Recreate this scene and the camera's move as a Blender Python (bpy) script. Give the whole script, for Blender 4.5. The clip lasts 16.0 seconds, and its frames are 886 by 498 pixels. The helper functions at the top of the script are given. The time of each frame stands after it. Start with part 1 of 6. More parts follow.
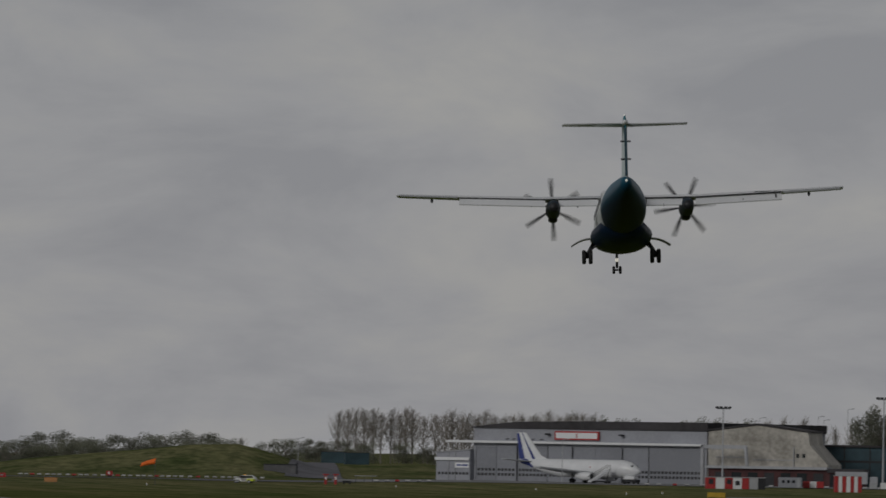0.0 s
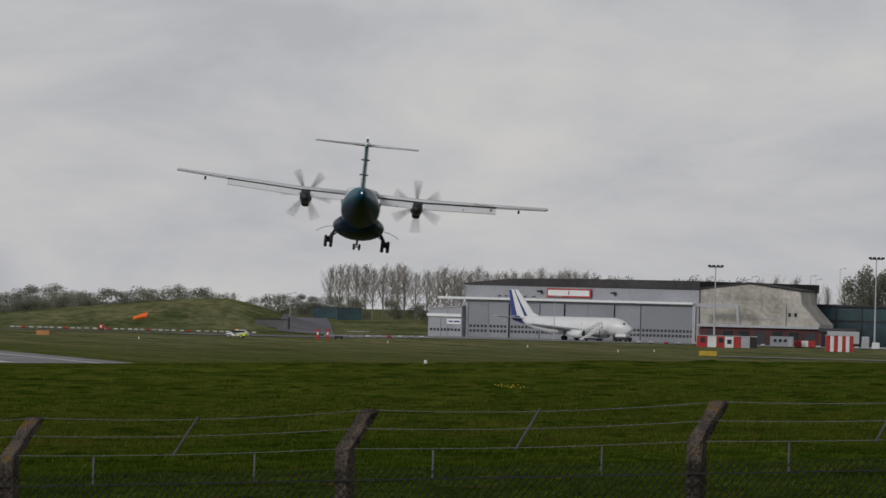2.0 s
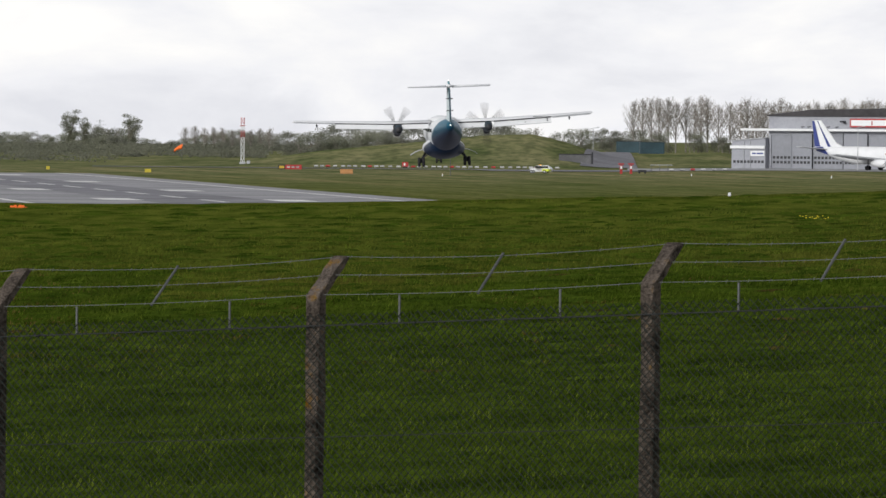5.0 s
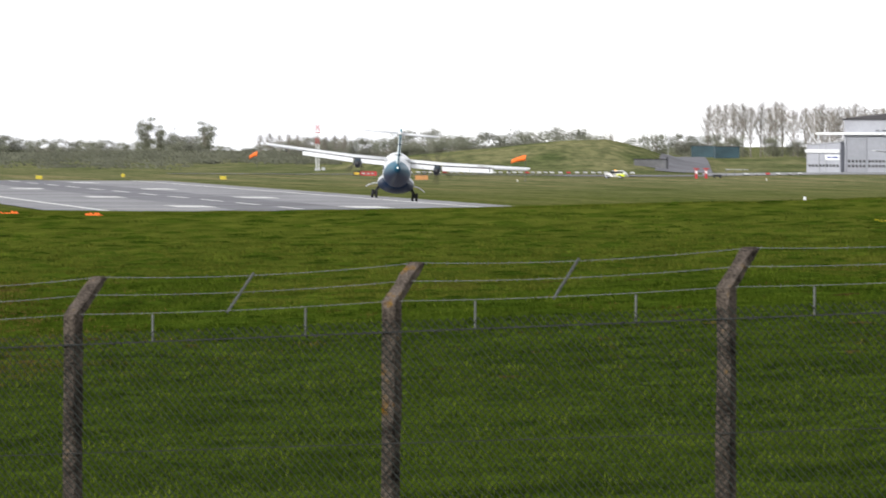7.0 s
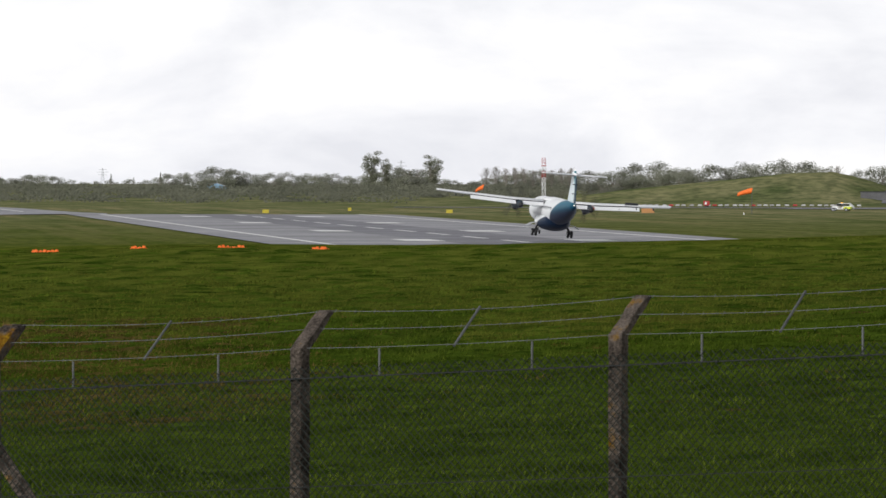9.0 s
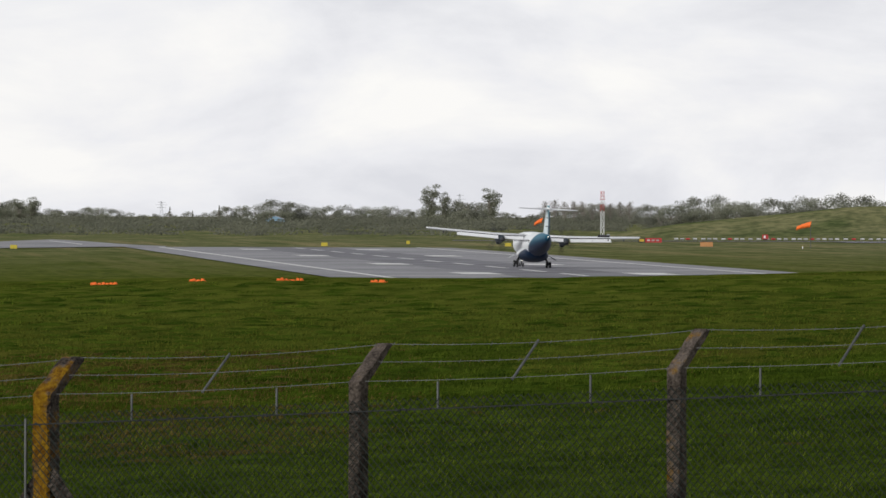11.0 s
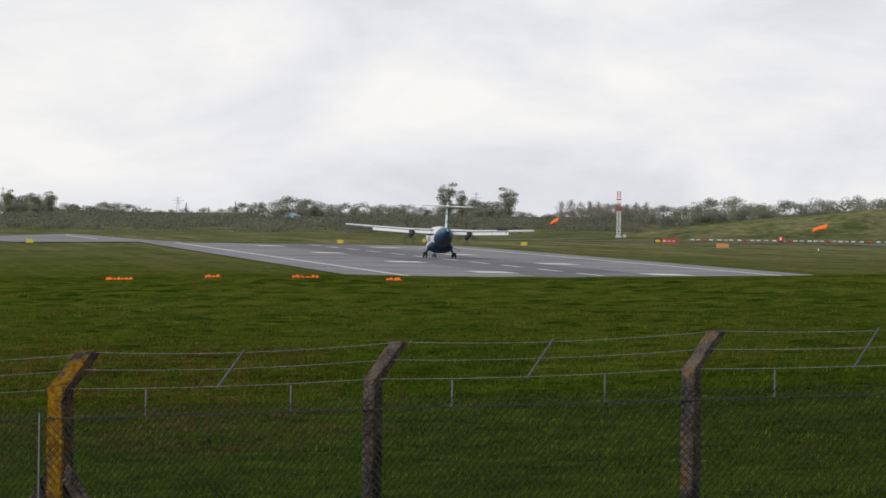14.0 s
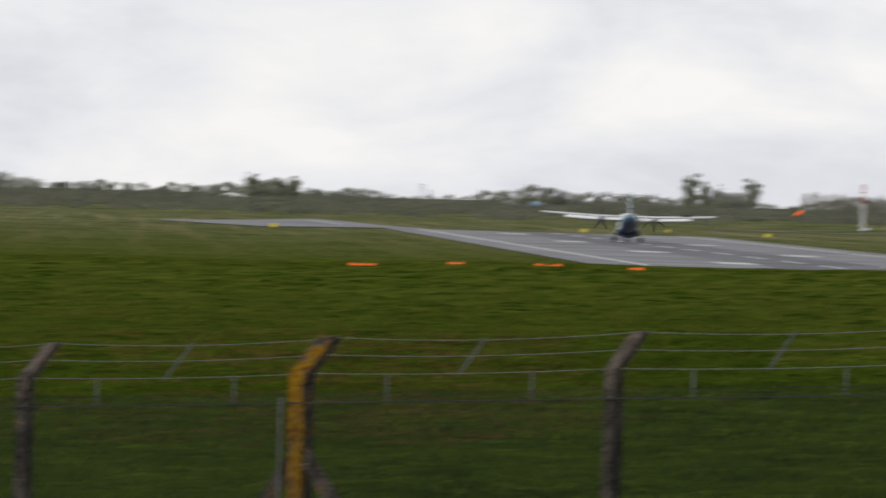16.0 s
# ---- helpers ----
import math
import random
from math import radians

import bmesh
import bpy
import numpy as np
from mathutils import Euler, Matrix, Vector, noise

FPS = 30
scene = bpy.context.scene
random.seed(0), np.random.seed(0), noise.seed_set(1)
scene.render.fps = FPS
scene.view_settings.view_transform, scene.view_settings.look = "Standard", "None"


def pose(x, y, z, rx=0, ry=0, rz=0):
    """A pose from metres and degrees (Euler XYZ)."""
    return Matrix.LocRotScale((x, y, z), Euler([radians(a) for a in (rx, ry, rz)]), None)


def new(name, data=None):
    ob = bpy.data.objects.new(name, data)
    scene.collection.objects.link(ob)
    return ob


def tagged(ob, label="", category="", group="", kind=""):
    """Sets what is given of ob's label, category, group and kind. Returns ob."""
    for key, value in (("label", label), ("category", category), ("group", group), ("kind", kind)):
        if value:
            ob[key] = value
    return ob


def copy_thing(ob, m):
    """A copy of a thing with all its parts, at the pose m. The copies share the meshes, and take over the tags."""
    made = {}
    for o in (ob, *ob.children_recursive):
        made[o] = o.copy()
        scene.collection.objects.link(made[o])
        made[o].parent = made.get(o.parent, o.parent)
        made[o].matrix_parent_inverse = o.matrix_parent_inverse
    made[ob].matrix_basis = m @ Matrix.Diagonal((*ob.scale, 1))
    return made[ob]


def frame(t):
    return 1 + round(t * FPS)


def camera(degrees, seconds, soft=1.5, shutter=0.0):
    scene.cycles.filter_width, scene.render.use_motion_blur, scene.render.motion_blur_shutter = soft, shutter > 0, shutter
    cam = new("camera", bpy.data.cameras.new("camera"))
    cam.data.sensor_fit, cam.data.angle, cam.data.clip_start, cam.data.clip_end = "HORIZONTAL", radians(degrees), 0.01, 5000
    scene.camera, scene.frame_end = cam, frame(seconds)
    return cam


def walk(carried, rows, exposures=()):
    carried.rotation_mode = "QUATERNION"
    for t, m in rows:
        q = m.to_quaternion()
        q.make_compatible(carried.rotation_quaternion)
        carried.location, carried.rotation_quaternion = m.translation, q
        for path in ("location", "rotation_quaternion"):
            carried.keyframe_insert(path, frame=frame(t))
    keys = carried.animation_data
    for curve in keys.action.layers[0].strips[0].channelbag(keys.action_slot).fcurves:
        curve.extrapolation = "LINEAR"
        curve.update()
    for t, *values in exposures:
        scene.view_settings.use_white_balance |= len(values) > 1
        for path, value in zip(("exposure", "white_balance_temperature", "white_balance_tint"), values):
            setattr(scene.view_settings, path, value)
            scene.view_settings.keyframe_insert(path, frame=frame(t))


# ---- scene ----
EYE = 8.0                      # eye height above the runway, on a grassy rise
cam = camera(6.647, 16.0, soft=1.5, shutter=0.33)

# seconds, bearing to the right, pitch, lean (degrees)
CAMERA_ROWS = [
    (0, 2.221, 1.492, 1.02),
    (0.5, 1.868, 1.440, 0.57),
    (1, 1.557, 1.283, 1.15),
    (1.5, 1.769, 0.454, 1.36),
    (2, 2.296, 0.414, 1.49),
    (2.5, 1.613, 0.368, 1.48),
    (3, 1.350, 0.160, 0.99),
    (3.1, 1.052, 0.056, 0.79),
    (3.5, 0.720, 0.043, 0.94),
    (4, 0.400, 0.073, 1.04),
    (4.5, -0.076, -0.614, 0.73),
    (4.7, 0.062, -0.821, 0.56),
    (6.8, -0.367, -0.946, 0.10),
    (7, -0.527, -0.827, 0.22),
    (7.5, -1.078, -0.680, 0.23),
    (8, -1.332, -0.648, 0.00),
    (8.5, -1.854, -0.631, 0.10),
    (9, -2.228, -0.581, 0.08),
    (9.2, -2.313, -0.683, -0.02),
    (11.3, -2.685, -0.312, 0.19),
    (11.5, -2.565, -0.422, 0.18),
    (12, -2.685, -0.567, -0.01),
    (12.5, -2.665, -0.383, 0.02),
    (13, -2.821, -0.162, 0.37),
    (13.5, -2.881, -0.136, 0.78),
    (14, -2.788, -0.345, 0.77),
    (14.5, -2.708, -0.383, 1.29),
    (15, -2.637, -0.135, 1.65),
    (15.5, -2.758, -0.038, 1.70),
    (15.7, -2.993, -0.114, 1.54),
    (15.9, -4.036, -0.397, 1.60),
    (16, -4.613, -0.468, 1.62),
]

EXPOSURES = [(0, -1.6), (1.0, -1.58), (1.25, -1.5), (1.5, -1.3), (1.8, -0.95), (2.2, -0.65), (2.6, -0.45), (3.0, -0.36), (3.6, -0.17),
             (4.6, -0.06), (6.8, 0.8), (7.1, 0.74), (7.5, 0.56), (8.2, 0.27), (9.2, 0.14), (11.3, -0.02), (16.0, -0.05)]
walk(cam, [(t, pose(0, 0, EYE, 90 + p, 0, -b) @ pose(0, 0, 0, 0, 0, r)) for t, b, p, r in CAMERA_ROWS], EXPOSURES)


# ---- light: a bright overcast sky and a veiled sun ----
SUN_ELEV, SUN_AZ = 21.0, -138.0      # degrees; bearing of the sun from straight ahead


def build_world():
    w = bpy.data.worlds.new("overcast_sky")
    scene.world = w
    w.use_nodes = True
    n, l = w.node_tree.nodes, w.node_tree.links
    n.clear()
    out = n.new("ShaderNodeOutputWorld")
    sky = n.new("ShaderNodeTexSky")
    sky.sky_type, sky.sun_disc = "NISHITA", False
    sky.sun_elevation, sky.sun_rotation = radians(SUN_ELEV), radians(SUN_AZ)
    b1 = n.new("ShaderNodeBackground")
    b1.inputs["Strength"].default_value = 0.10
    l.new(sky.outputs[0], b1.inputs["Color"])
    tc = n.new("ShaderNodeTexCoord")
    mp = n.new("ShaderNodeMapping")
    mp.inputs["Scale"].default_value = (24, 24, 60)
    mp.inputs["Location"].default_value = (3.1, 0.4, 0.2)
    l.new(tc.outputs["Generated"], mp.inputs["Vector"])
    big = n.new("ShaderNodeTexNoise")
    big.inputs["Scale"].default_value, big.inputs["Detail"].default_value = 1.0, 8.0
    big.inputs["Roughness"].default_value, big.inputs["Distortion"].default_value = 0.56, 0.3
    l.new(mp.outputs[0], big.inputs["Vector"])
    ramp = n.new("ShaderNodeValToRGB")
    e = ramp.color_ramp.elements
    e[0].position, e[0].color = 0.36, (0.76, 0.77, 0.825, 1)
    e[1].position, e[1].color = 0.66, (1.01, 1.0, 0.99, 1)
    m = e.new(0.50)
    m.color = (0.885, 0.89, 0.93, 1)
    l.new(big.outputs["Fac"], ramp.inputs["Fac"])
    b2 = n.new("ShaderNodeBackground")
    l.new(ramp.outputs[0], b2.inputs["Color"])
    # the cloud is thicker and darker overhead than along the horizon
    sep, rise = n.new("ShaderNodeSeparateXYZ"), n.new("ShaderNodeMapRange")
    l.new(tc.outputs["Generated"], sep.inputs[0])
    l.new(sep.outputs["Z"], rise.inputs[0])
    for i, v in ((1, 0.045), (2, 0.30), (3, 1.0), (4, 0.5)):
        rise.inputs[i].default_value = v
    l.new(rise.outputs[0], b2.inputs["Strength"])
    mix = n.new("ShaderNodeMixShader")
    mix.inputs[0].default_value = 0.93
    l.new(b1.outputs[0], mix.inputs[1])
    l.new(b2.outputs[0], mix.inputs[2])
    l.new(mix.outputs[0], out.inputs["Surface"])
    s = bpy.data.lights.new("sun", "SUN")
    s.energy, s.angle, s.color = 2.2, radians(16), (1.0, 0.985, 0.965)
    ob = new("sun", s)
    a, el = radians(SUN_AZ), radians(SUN_ELEV)
    to = Vector((math.sin(a) * math.cos(el), math.cos(a) * math.cos(el), math.sin(el)))
    ob.rotation_euler = to.to_track_quat("Z", "Y").to_euler()


build_world()


# ---- materials ----
def mat(name, color, rough=0.7, metal=0.0, vary=0.25, scale=3.0, color2=None, bump=0.0, fine=30.0, coat=0.0, emit=0.0, island=0.0, rnd=0.0, spec=0.5, trans=0.0):
    """A surface whose colour wanders at two scales, with a fine relief."""
    m = bpy.data.materials.new(name)
    m.use_nodes = True
    n, l = m.node_tree.nodes, m.node_tree.links
    p = n["Principled BSDF"]
    p.inputs["Roughness"].default_value, p.inputs["Metallic"].default_value = rough, metal
    p.inputs["Coat Weight"].default_value = coat
    p.inputs["Specular IOR Level"].default_value = spec
    tc = n.new("ShaderNodeTexCoord")
    a, b = n.new("ShaderNodeTexNoise"), n.new("ShaderNodeTexNoise")
    for t, s in ((a, scale), (b, fine)):
        t.inputs["Scale"].default_value, t.inputs["Detail"].default_value = s, 5.0
        l.new(tc.outputs["Object"], t.inputs["Vector"])
    add = n.new("ShaderNodeMath")
    add.operation = "MULTIPLY_ADD"
    add.inputs[1].default_value, add.inputs[2].default_value = 0.4, 0.0
    l.new(b.outputs["Fac"], add.inputs[0])
    s2 = n.new("ShaderNodeMath")
    s2.operation = "MULTIPLY_ADD"
    s2.inputs[1].default_value = 0.6
    l.new(a.outputs["Fac"], s2.inputs[0])
    l.new(add.outputs[0], s2.inputs[2])
    last = s2.outputs[0]
    if island or rnd:
        src = n.new("ShaderNodeNewGeometry").outputs["Random Per Island"] if island else n.new("ShaderNodeObjectInfo").outputs["Random"]
        s3 = n.new("ShaderNodeMath")
        s3.operation = "MULTIPLY_ADD"
        s3.inputs[1].default_value = island or rnd
        l.new(src, s3.inputs[0])
        l.new(last, s3.inputs[2])
        s4 = n.new("ShaderNodeMath")
        s4.operation = "SUBTRACT"
        s4.inputs[1].default_value = (island or rnd) / 2
        l.new(s3.outputs[0], s4.inputs[0])
        last = s4.outputs[0]
    ramp = n.new("ShaderNodeValToRGB")
    lo = [c * (1 - vary) for c in color]
    hi = color2 or [min(1, c * (1 + vary)) for c in color]
    ramp.color_ramp.elements[0].position, ramp.color_ramp.elements[0].color = 0.36, (*lo, 1)
    ramp.color_ramp.elements[1].position, ramp.color_ramp.elements[1].color = 0.64, (*hi, 1)
    l.new(last, ramp.inputs["Fac"])
    l.new(ramp.outputs[0], p.inputs["Base Color"])
    if bump:
        bn = n.new("ShaderNodeBump")
        bn.inputs["Strength"].default_value, bn.inputs["Distance"].default_value = bump, 0.05
        l.new(b.outputs["Fac"], bn.inputs["Height"])
        l.new(bn.outputs[0], p.inputs["Normal"])
    if trans:
        tr, mx = n.new("ShaderNodeBsdfTranslucent"), n.new("ShaderNodeMixShader")
        l.new(ramp.outputs[0], tr.inputs["Color"])
        mx.inputs[0].default_value = trans
        l.new(p.outputs[0], mx.inputs[1])
        l.new(tr.outputs[0], mx.inputs[2])
        l.new(mx.outputs[0], n["Material Output"].inputs["Surface"])
    if emit:
        p.inputs["Emission Color"].default_value, p.inputs["Emission Strength"].default_value = (*color, 1), emit
    return m


def ground_mat():
    """Rough airfield grass: green sward, yellower and brown patches, mown streaks."""
    m = bpy.data.materials.new("airfield_grass")
    m.use_nodes = True
    n, l = m.node_tree.nodes, m.node_tree.links
    p = n["Principled BSDF"]
    p.inputs["Roughness"].default_value = 0.9
    p.inputs["Specular IOR Level"].default_value = 0.0
    tc = n.new("ShaderNodeTexCoord")

    def nz(scale, stretch=(1, 1, 1), detail=5.0, turn=0.0):
        mp, t = n.new("ShaderNodeMapping"), n.new("ShaderNodeTexNoise")
        if turn:
            mp.vector_type = "TEXTURE"
            mp.inputs["Rotation"].default_value = (0, 0, radians(turn))
        mp.inputs["Scale"].default_value = stretch
        t.inputs["Scale"].default_value, t.inputs["Detail"].default_value = scale, detail
        l.new(tc.outputs["Object"], mp.inputs["Vector"])
        l.new(mp.outputs[0], t.inputs["Vector"])
        return t.outputs["Fac"]

    def ramp(src, stops):
        r = n.new("ShaderNodeValToRGB")
        for i, (pos, c) in enumerate(stops):
            el = r.color_ramp.elements[i] if i < 2 else r.color_ramp.elements.new(pos)
            el.position, el.color = pos, (*c, 1)
        l.new(src, r.inputs["Fac"])
        return r.outputs[0]

    def mix(fac, a, b, mode="MIX"):
        x = n.new("ShaderNodeMix")
        x.data_type, x.blend_type = "RGBA", mode
        if isinstance(fac, float):
            x.inputs[0].default_value = fac
        else:
            l.new(fac, x.inputs[0])
        l.new(a, x.inputs[6])
        l.new(b, x.inputs[7])
        return x.outputs[2]

    base = ramp(nz(1.7, (1, 0.13, 1), 8.0), [(0.33, (0.014, 0.030, 0.003)), (0.67, (0.082, 0.110, 0.012))])
    patch = ramp(nz(0.28, (1, 0.14, 1), 7.0), [(0.36, (0.013, 0.032, 0.003)), (0.64, (0.072, 0.100, 0.013))])
    # a thin, mossy, browner stretch of the field
    px, worn, rise = n.new("ShaderNodeSeparateXYZ"), n.new("ShaderNodeMath"), n.new("ShaderNodeMapRange")
    l.new(tc.outputs["Object"], px.inputs[0])
    worn.operation = "MULTIPLY_ADD"
    worn.inputs[1].default_value = 0.061
    l.new(px.outputs["Y"], worn.inputs[0])
    l.new(px.outputs["X"], worn.inputs[2])
    l.new(worn.outputs[0], rise.inputs[0])
    for i, v in ((1, 1.5), (2, -7.0), (3, 0.0), (4, 0.20)):
        rise.inputs[i].default_value = v
    dry = n.new("ShaderNodeMath")
    l.new(nz(0.16, (1, 0.35, 1), 9.0), dry.inputs[0])
    l.new(rise.outputs[0], dry.inputs[1])
    brown = ramp(dry.outputs[0], [(0.59, (0, 0, 0)), (0.76, (0.85, 0.85, 0.85))])
    straw = ramp(nz(2.0, (1, 0.3, 1)), [(0.3, (0.058, 0.048, 0.008)), (0.7, (0.125, 0.092, 0.026))])
    c = mix(0.5, base, patch)
    # lush swathes, and shade between the clumps painted in as dark hollows
    lush = ramp(nz(0.62, (1, 0.15, 1), 6.0), [(0.55, (0, 0, 0)), (0.68, (0.75, 0.75, 0.75))])
    c = mix(lush, c, ramp(nz(3.0, (1, 0.2, 1)), [(0.3, (0.060, 0.110, 0.008)), (0.7, (0.130, 0.180, 0.020))]))
    hollow_shade = ramp(nz(1.3, (1, 0.15, 1), 7.0), [(0.58, (0, 0, 0)), (0.74, (0.55, 0.55, 0.55))])
    c = mix(hollow_shade, c, ramp(nz(4.0), [(0.3, (0.010, 0.022, 0.003)), (0.7, (0.026, 0.042, 0.005))]))
    streak = ramp(nz(0.22, (1, 60, 1), 3.0, 7.3), [(0.50, (0, 0, 0)), (0.62, (0.7, 0.7, 0.7))])
    hay = ramp(nz(0.5, (1, 0.5, 1)), [(0.3, (0.20, 0.17, 0.085)), (0.7, (0.40, 0.34, 0.20))])
    rim, band, only = n.new("ShaderNodeMapRange"), n.new("ShaderNodeMapRange"), n.new("ShaderNodeMath")
    for node, lo, hi in ((rim, 92, 122), (band, 235, 185)):
        l.new(px.outputs["Y"], node.inputs[0])
        node.inputs[1].default_value, node.inputs[2].default_value = lo, hi
    only.operation = "MULTIPLY"
    l.new(rim.outputs[0], only.inputs[0])
    l.new(band.outputs[0], only.inputs[1])
    thin = n.new("ShaderNodeMath")
    thin.operation = "MULTIPLY"
    l.new(brown, thin.inputs[0])
    l.new(only.outputs[0], thin.inputs[1])
    c = mix(thin.outputs[0], c, straw)
    # brightness put into the colour with distance: paler, yellower grass towards the brow
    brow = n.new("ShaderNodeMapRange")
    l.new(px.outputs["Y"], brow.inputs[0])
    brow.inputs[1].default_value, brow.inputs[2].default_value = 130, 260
    # seed is the brightened tone mixed in near the brow
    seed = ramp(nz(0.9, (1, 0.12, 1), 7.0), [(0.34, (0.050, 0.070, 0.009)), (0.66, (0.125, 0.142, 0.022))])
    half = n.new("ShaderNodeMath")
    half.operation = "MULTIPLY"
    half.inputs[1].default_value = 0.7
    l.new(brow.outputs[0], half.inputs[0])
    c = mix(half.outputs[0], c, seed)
    # mown, drier turf on the airfield itself, beyond the rough field
    # distance haze is put into this paler turf colour too
    pale = ramp(nz(0.07, (1, 0.5, 1), 9.0), [(0.36, (0.100, 0.124, 0.052)), (0.64, (0.225, 0.220, 0.115))])
    mown, cut = n.new("ShaderNodeMapRange"), n.new("ShaderNodeMath")
    l.new(px.outputs["Y"], mown.inputs[0])
    mown.inputs[1].default_value, mown.inputs[2].default_value = 1740, 1640
    cut.operation = "MULTIPLY"
    l.new(mown.outputs[0], cut.inputs[0])
    l.new(streak, cut.inputs[1])
    pale = mix(cut.outputs[0], pale, hay)
    tuft = ramp(nz(0.45, (1, 0.5, 1), 6.0), [(0.36, (0.62, 0.66, 0.62)), (0.62, (1.15, 1.12, 1.05))])
    pale = mix(1.0, pale, tuft, "MULTIPLY")
    sep, mr = n.new("ShaderNodeSeparateXYZ"), n.new("ShaderNodeMapRange")
    l.new(tc.outputs["Object"], sep.inputs[0])
    l.new(sep.outputs["Y"], mr.inputs[0])
    mr.inputs[1].default_value, mr.inputs[2].default_value = 700, 1500
    c = mix(mr.outputs[0], c, pale)
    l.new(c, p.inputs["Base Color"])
    bn = n.new("ShaderNodeBump")
    bn.inputs["Strength"].default_value, bn.inputs["Distance"].default_value = 0.6, 0.12
    l.new(nz(5.0), bn.inputs["Height"])
    l.new(bn.outputs[0], p.inputs["Normal"])
    return m


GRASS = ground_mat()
# far blades carry the same brightness in their colour as the ground there
BLADE_FAR = mat("brightened_far_grass", (0.070, 0.092, 0.012), 0.9, vary=0.4, color2=(0.132, 0.148, 0.022), island=0.16, scale=0.35, fine=1.6, spec=0.0, trans=0.45)
BLADE = mat("grass_blades", (0.036, 0.068, 0.006), 0.9, vary=0.45, color2=(0.082, 0.124, 0.012), island=0.16, scale=0.35, fine=1.6, spec=0.0, trans=0.45)
TUSSOCK_LUSH = mat("lush_tussock", (0.070, 0.118, 0.010), 0.9, vary=0.3, color2=(0.135, 0.175, 0.022), island=0.25, scale=0.3, fine=2, spec=0.0, trans=0.45)
TUSSOCK_DARK = mat("dark_tussock", (0.030, 0.056, 0.008), 0.9, vary=0.3, color2=(0.060, 0.092, 0.012), island=0.3, scale=0.3, fine=2, spec=0.0, trans=0.3)
TUSSOCK_DRY = mat("dry_tussock", (0.070, 0.052, 0.010), 0.9, vary=0.35, color2=(0.165, 0.120, 0.036), island=0.35, scale=0.3, fine=2, spec=0.0, trans=0.35)
SWARD = mat("hummock_sward", (0.030, 0.058, 0.006), 0.9, vary=0.35, color2=(0.066, 0.100, 0.011), island=0.12, scale=0.8, fine=11, bump=1.0, spec=0.0)
TURF_DRY = mat("dry_turf", (0.050, 0.044, 0.010), 0.9, vary=0.4, color2=(0.105, 0.080, 0.024), island=0.1, scale=0.5, fine=9, bump=1.0, spec=0.0)
ASPHALT = mat("runway_asphalt", (0.285, 0.283, 0.295), 0.85, spec=0.2, vary=0.28, scale=0.05, fine=0.8, bump=0.2)
RUBBER = mat("rubber_streaks", (0.160, 0.158, 0.175), 0.8, vary=0.35, scale=0.06, fine=0.9)
CONCRETE = mat("apron_concrete", (0.27, 0.27, 0.27), 0.85, vary=0.15, scale=0.05, fine=0.6)
PAINT = mat("white_marking", (0.72, 0.72, 0.70), 0.7, vary=0.15, scale=0.3, fine=3)
DULLWHITE = mat("weathered_white_plastic", (0.42, 0.42, 0.42), 0.6, vary=0.3, scale=0.6, rnd=0.3)
WHITE = mat("white_paint", (0.78, 0.79, 0.80), 0.35, vary=0.06, scale=0.5, fine=8, coat=0.3)
GREY = mat("grey_paint", (0.42, 0.43, 0.45), 0.45, vary=0.1, scale=0.7)
DARK = mat("dark_metal", (0.035, 0.036, 0.04), 0.5, 0.3, vary=0.3, scale=2)
TYRE = mat("tyre_rubber", (0.018, 0.018, 0.019), 0.85, vary=0.2)
STEEL = mat("galvanised_steel", (0.105, 0.11, 0.105), 0.65, 0.4, vary=0.25, scale=4)
TIEWIRE = mat("blackened_wire", (0.012, 0.014, 0.014), 0.8, 0.1, vary=0.3, scale=4)
MESHWIRE = mat("weathered_wire", (0.010, 0.015, 0.012), 0.8, 0.1, vary=0.25, scale=4)


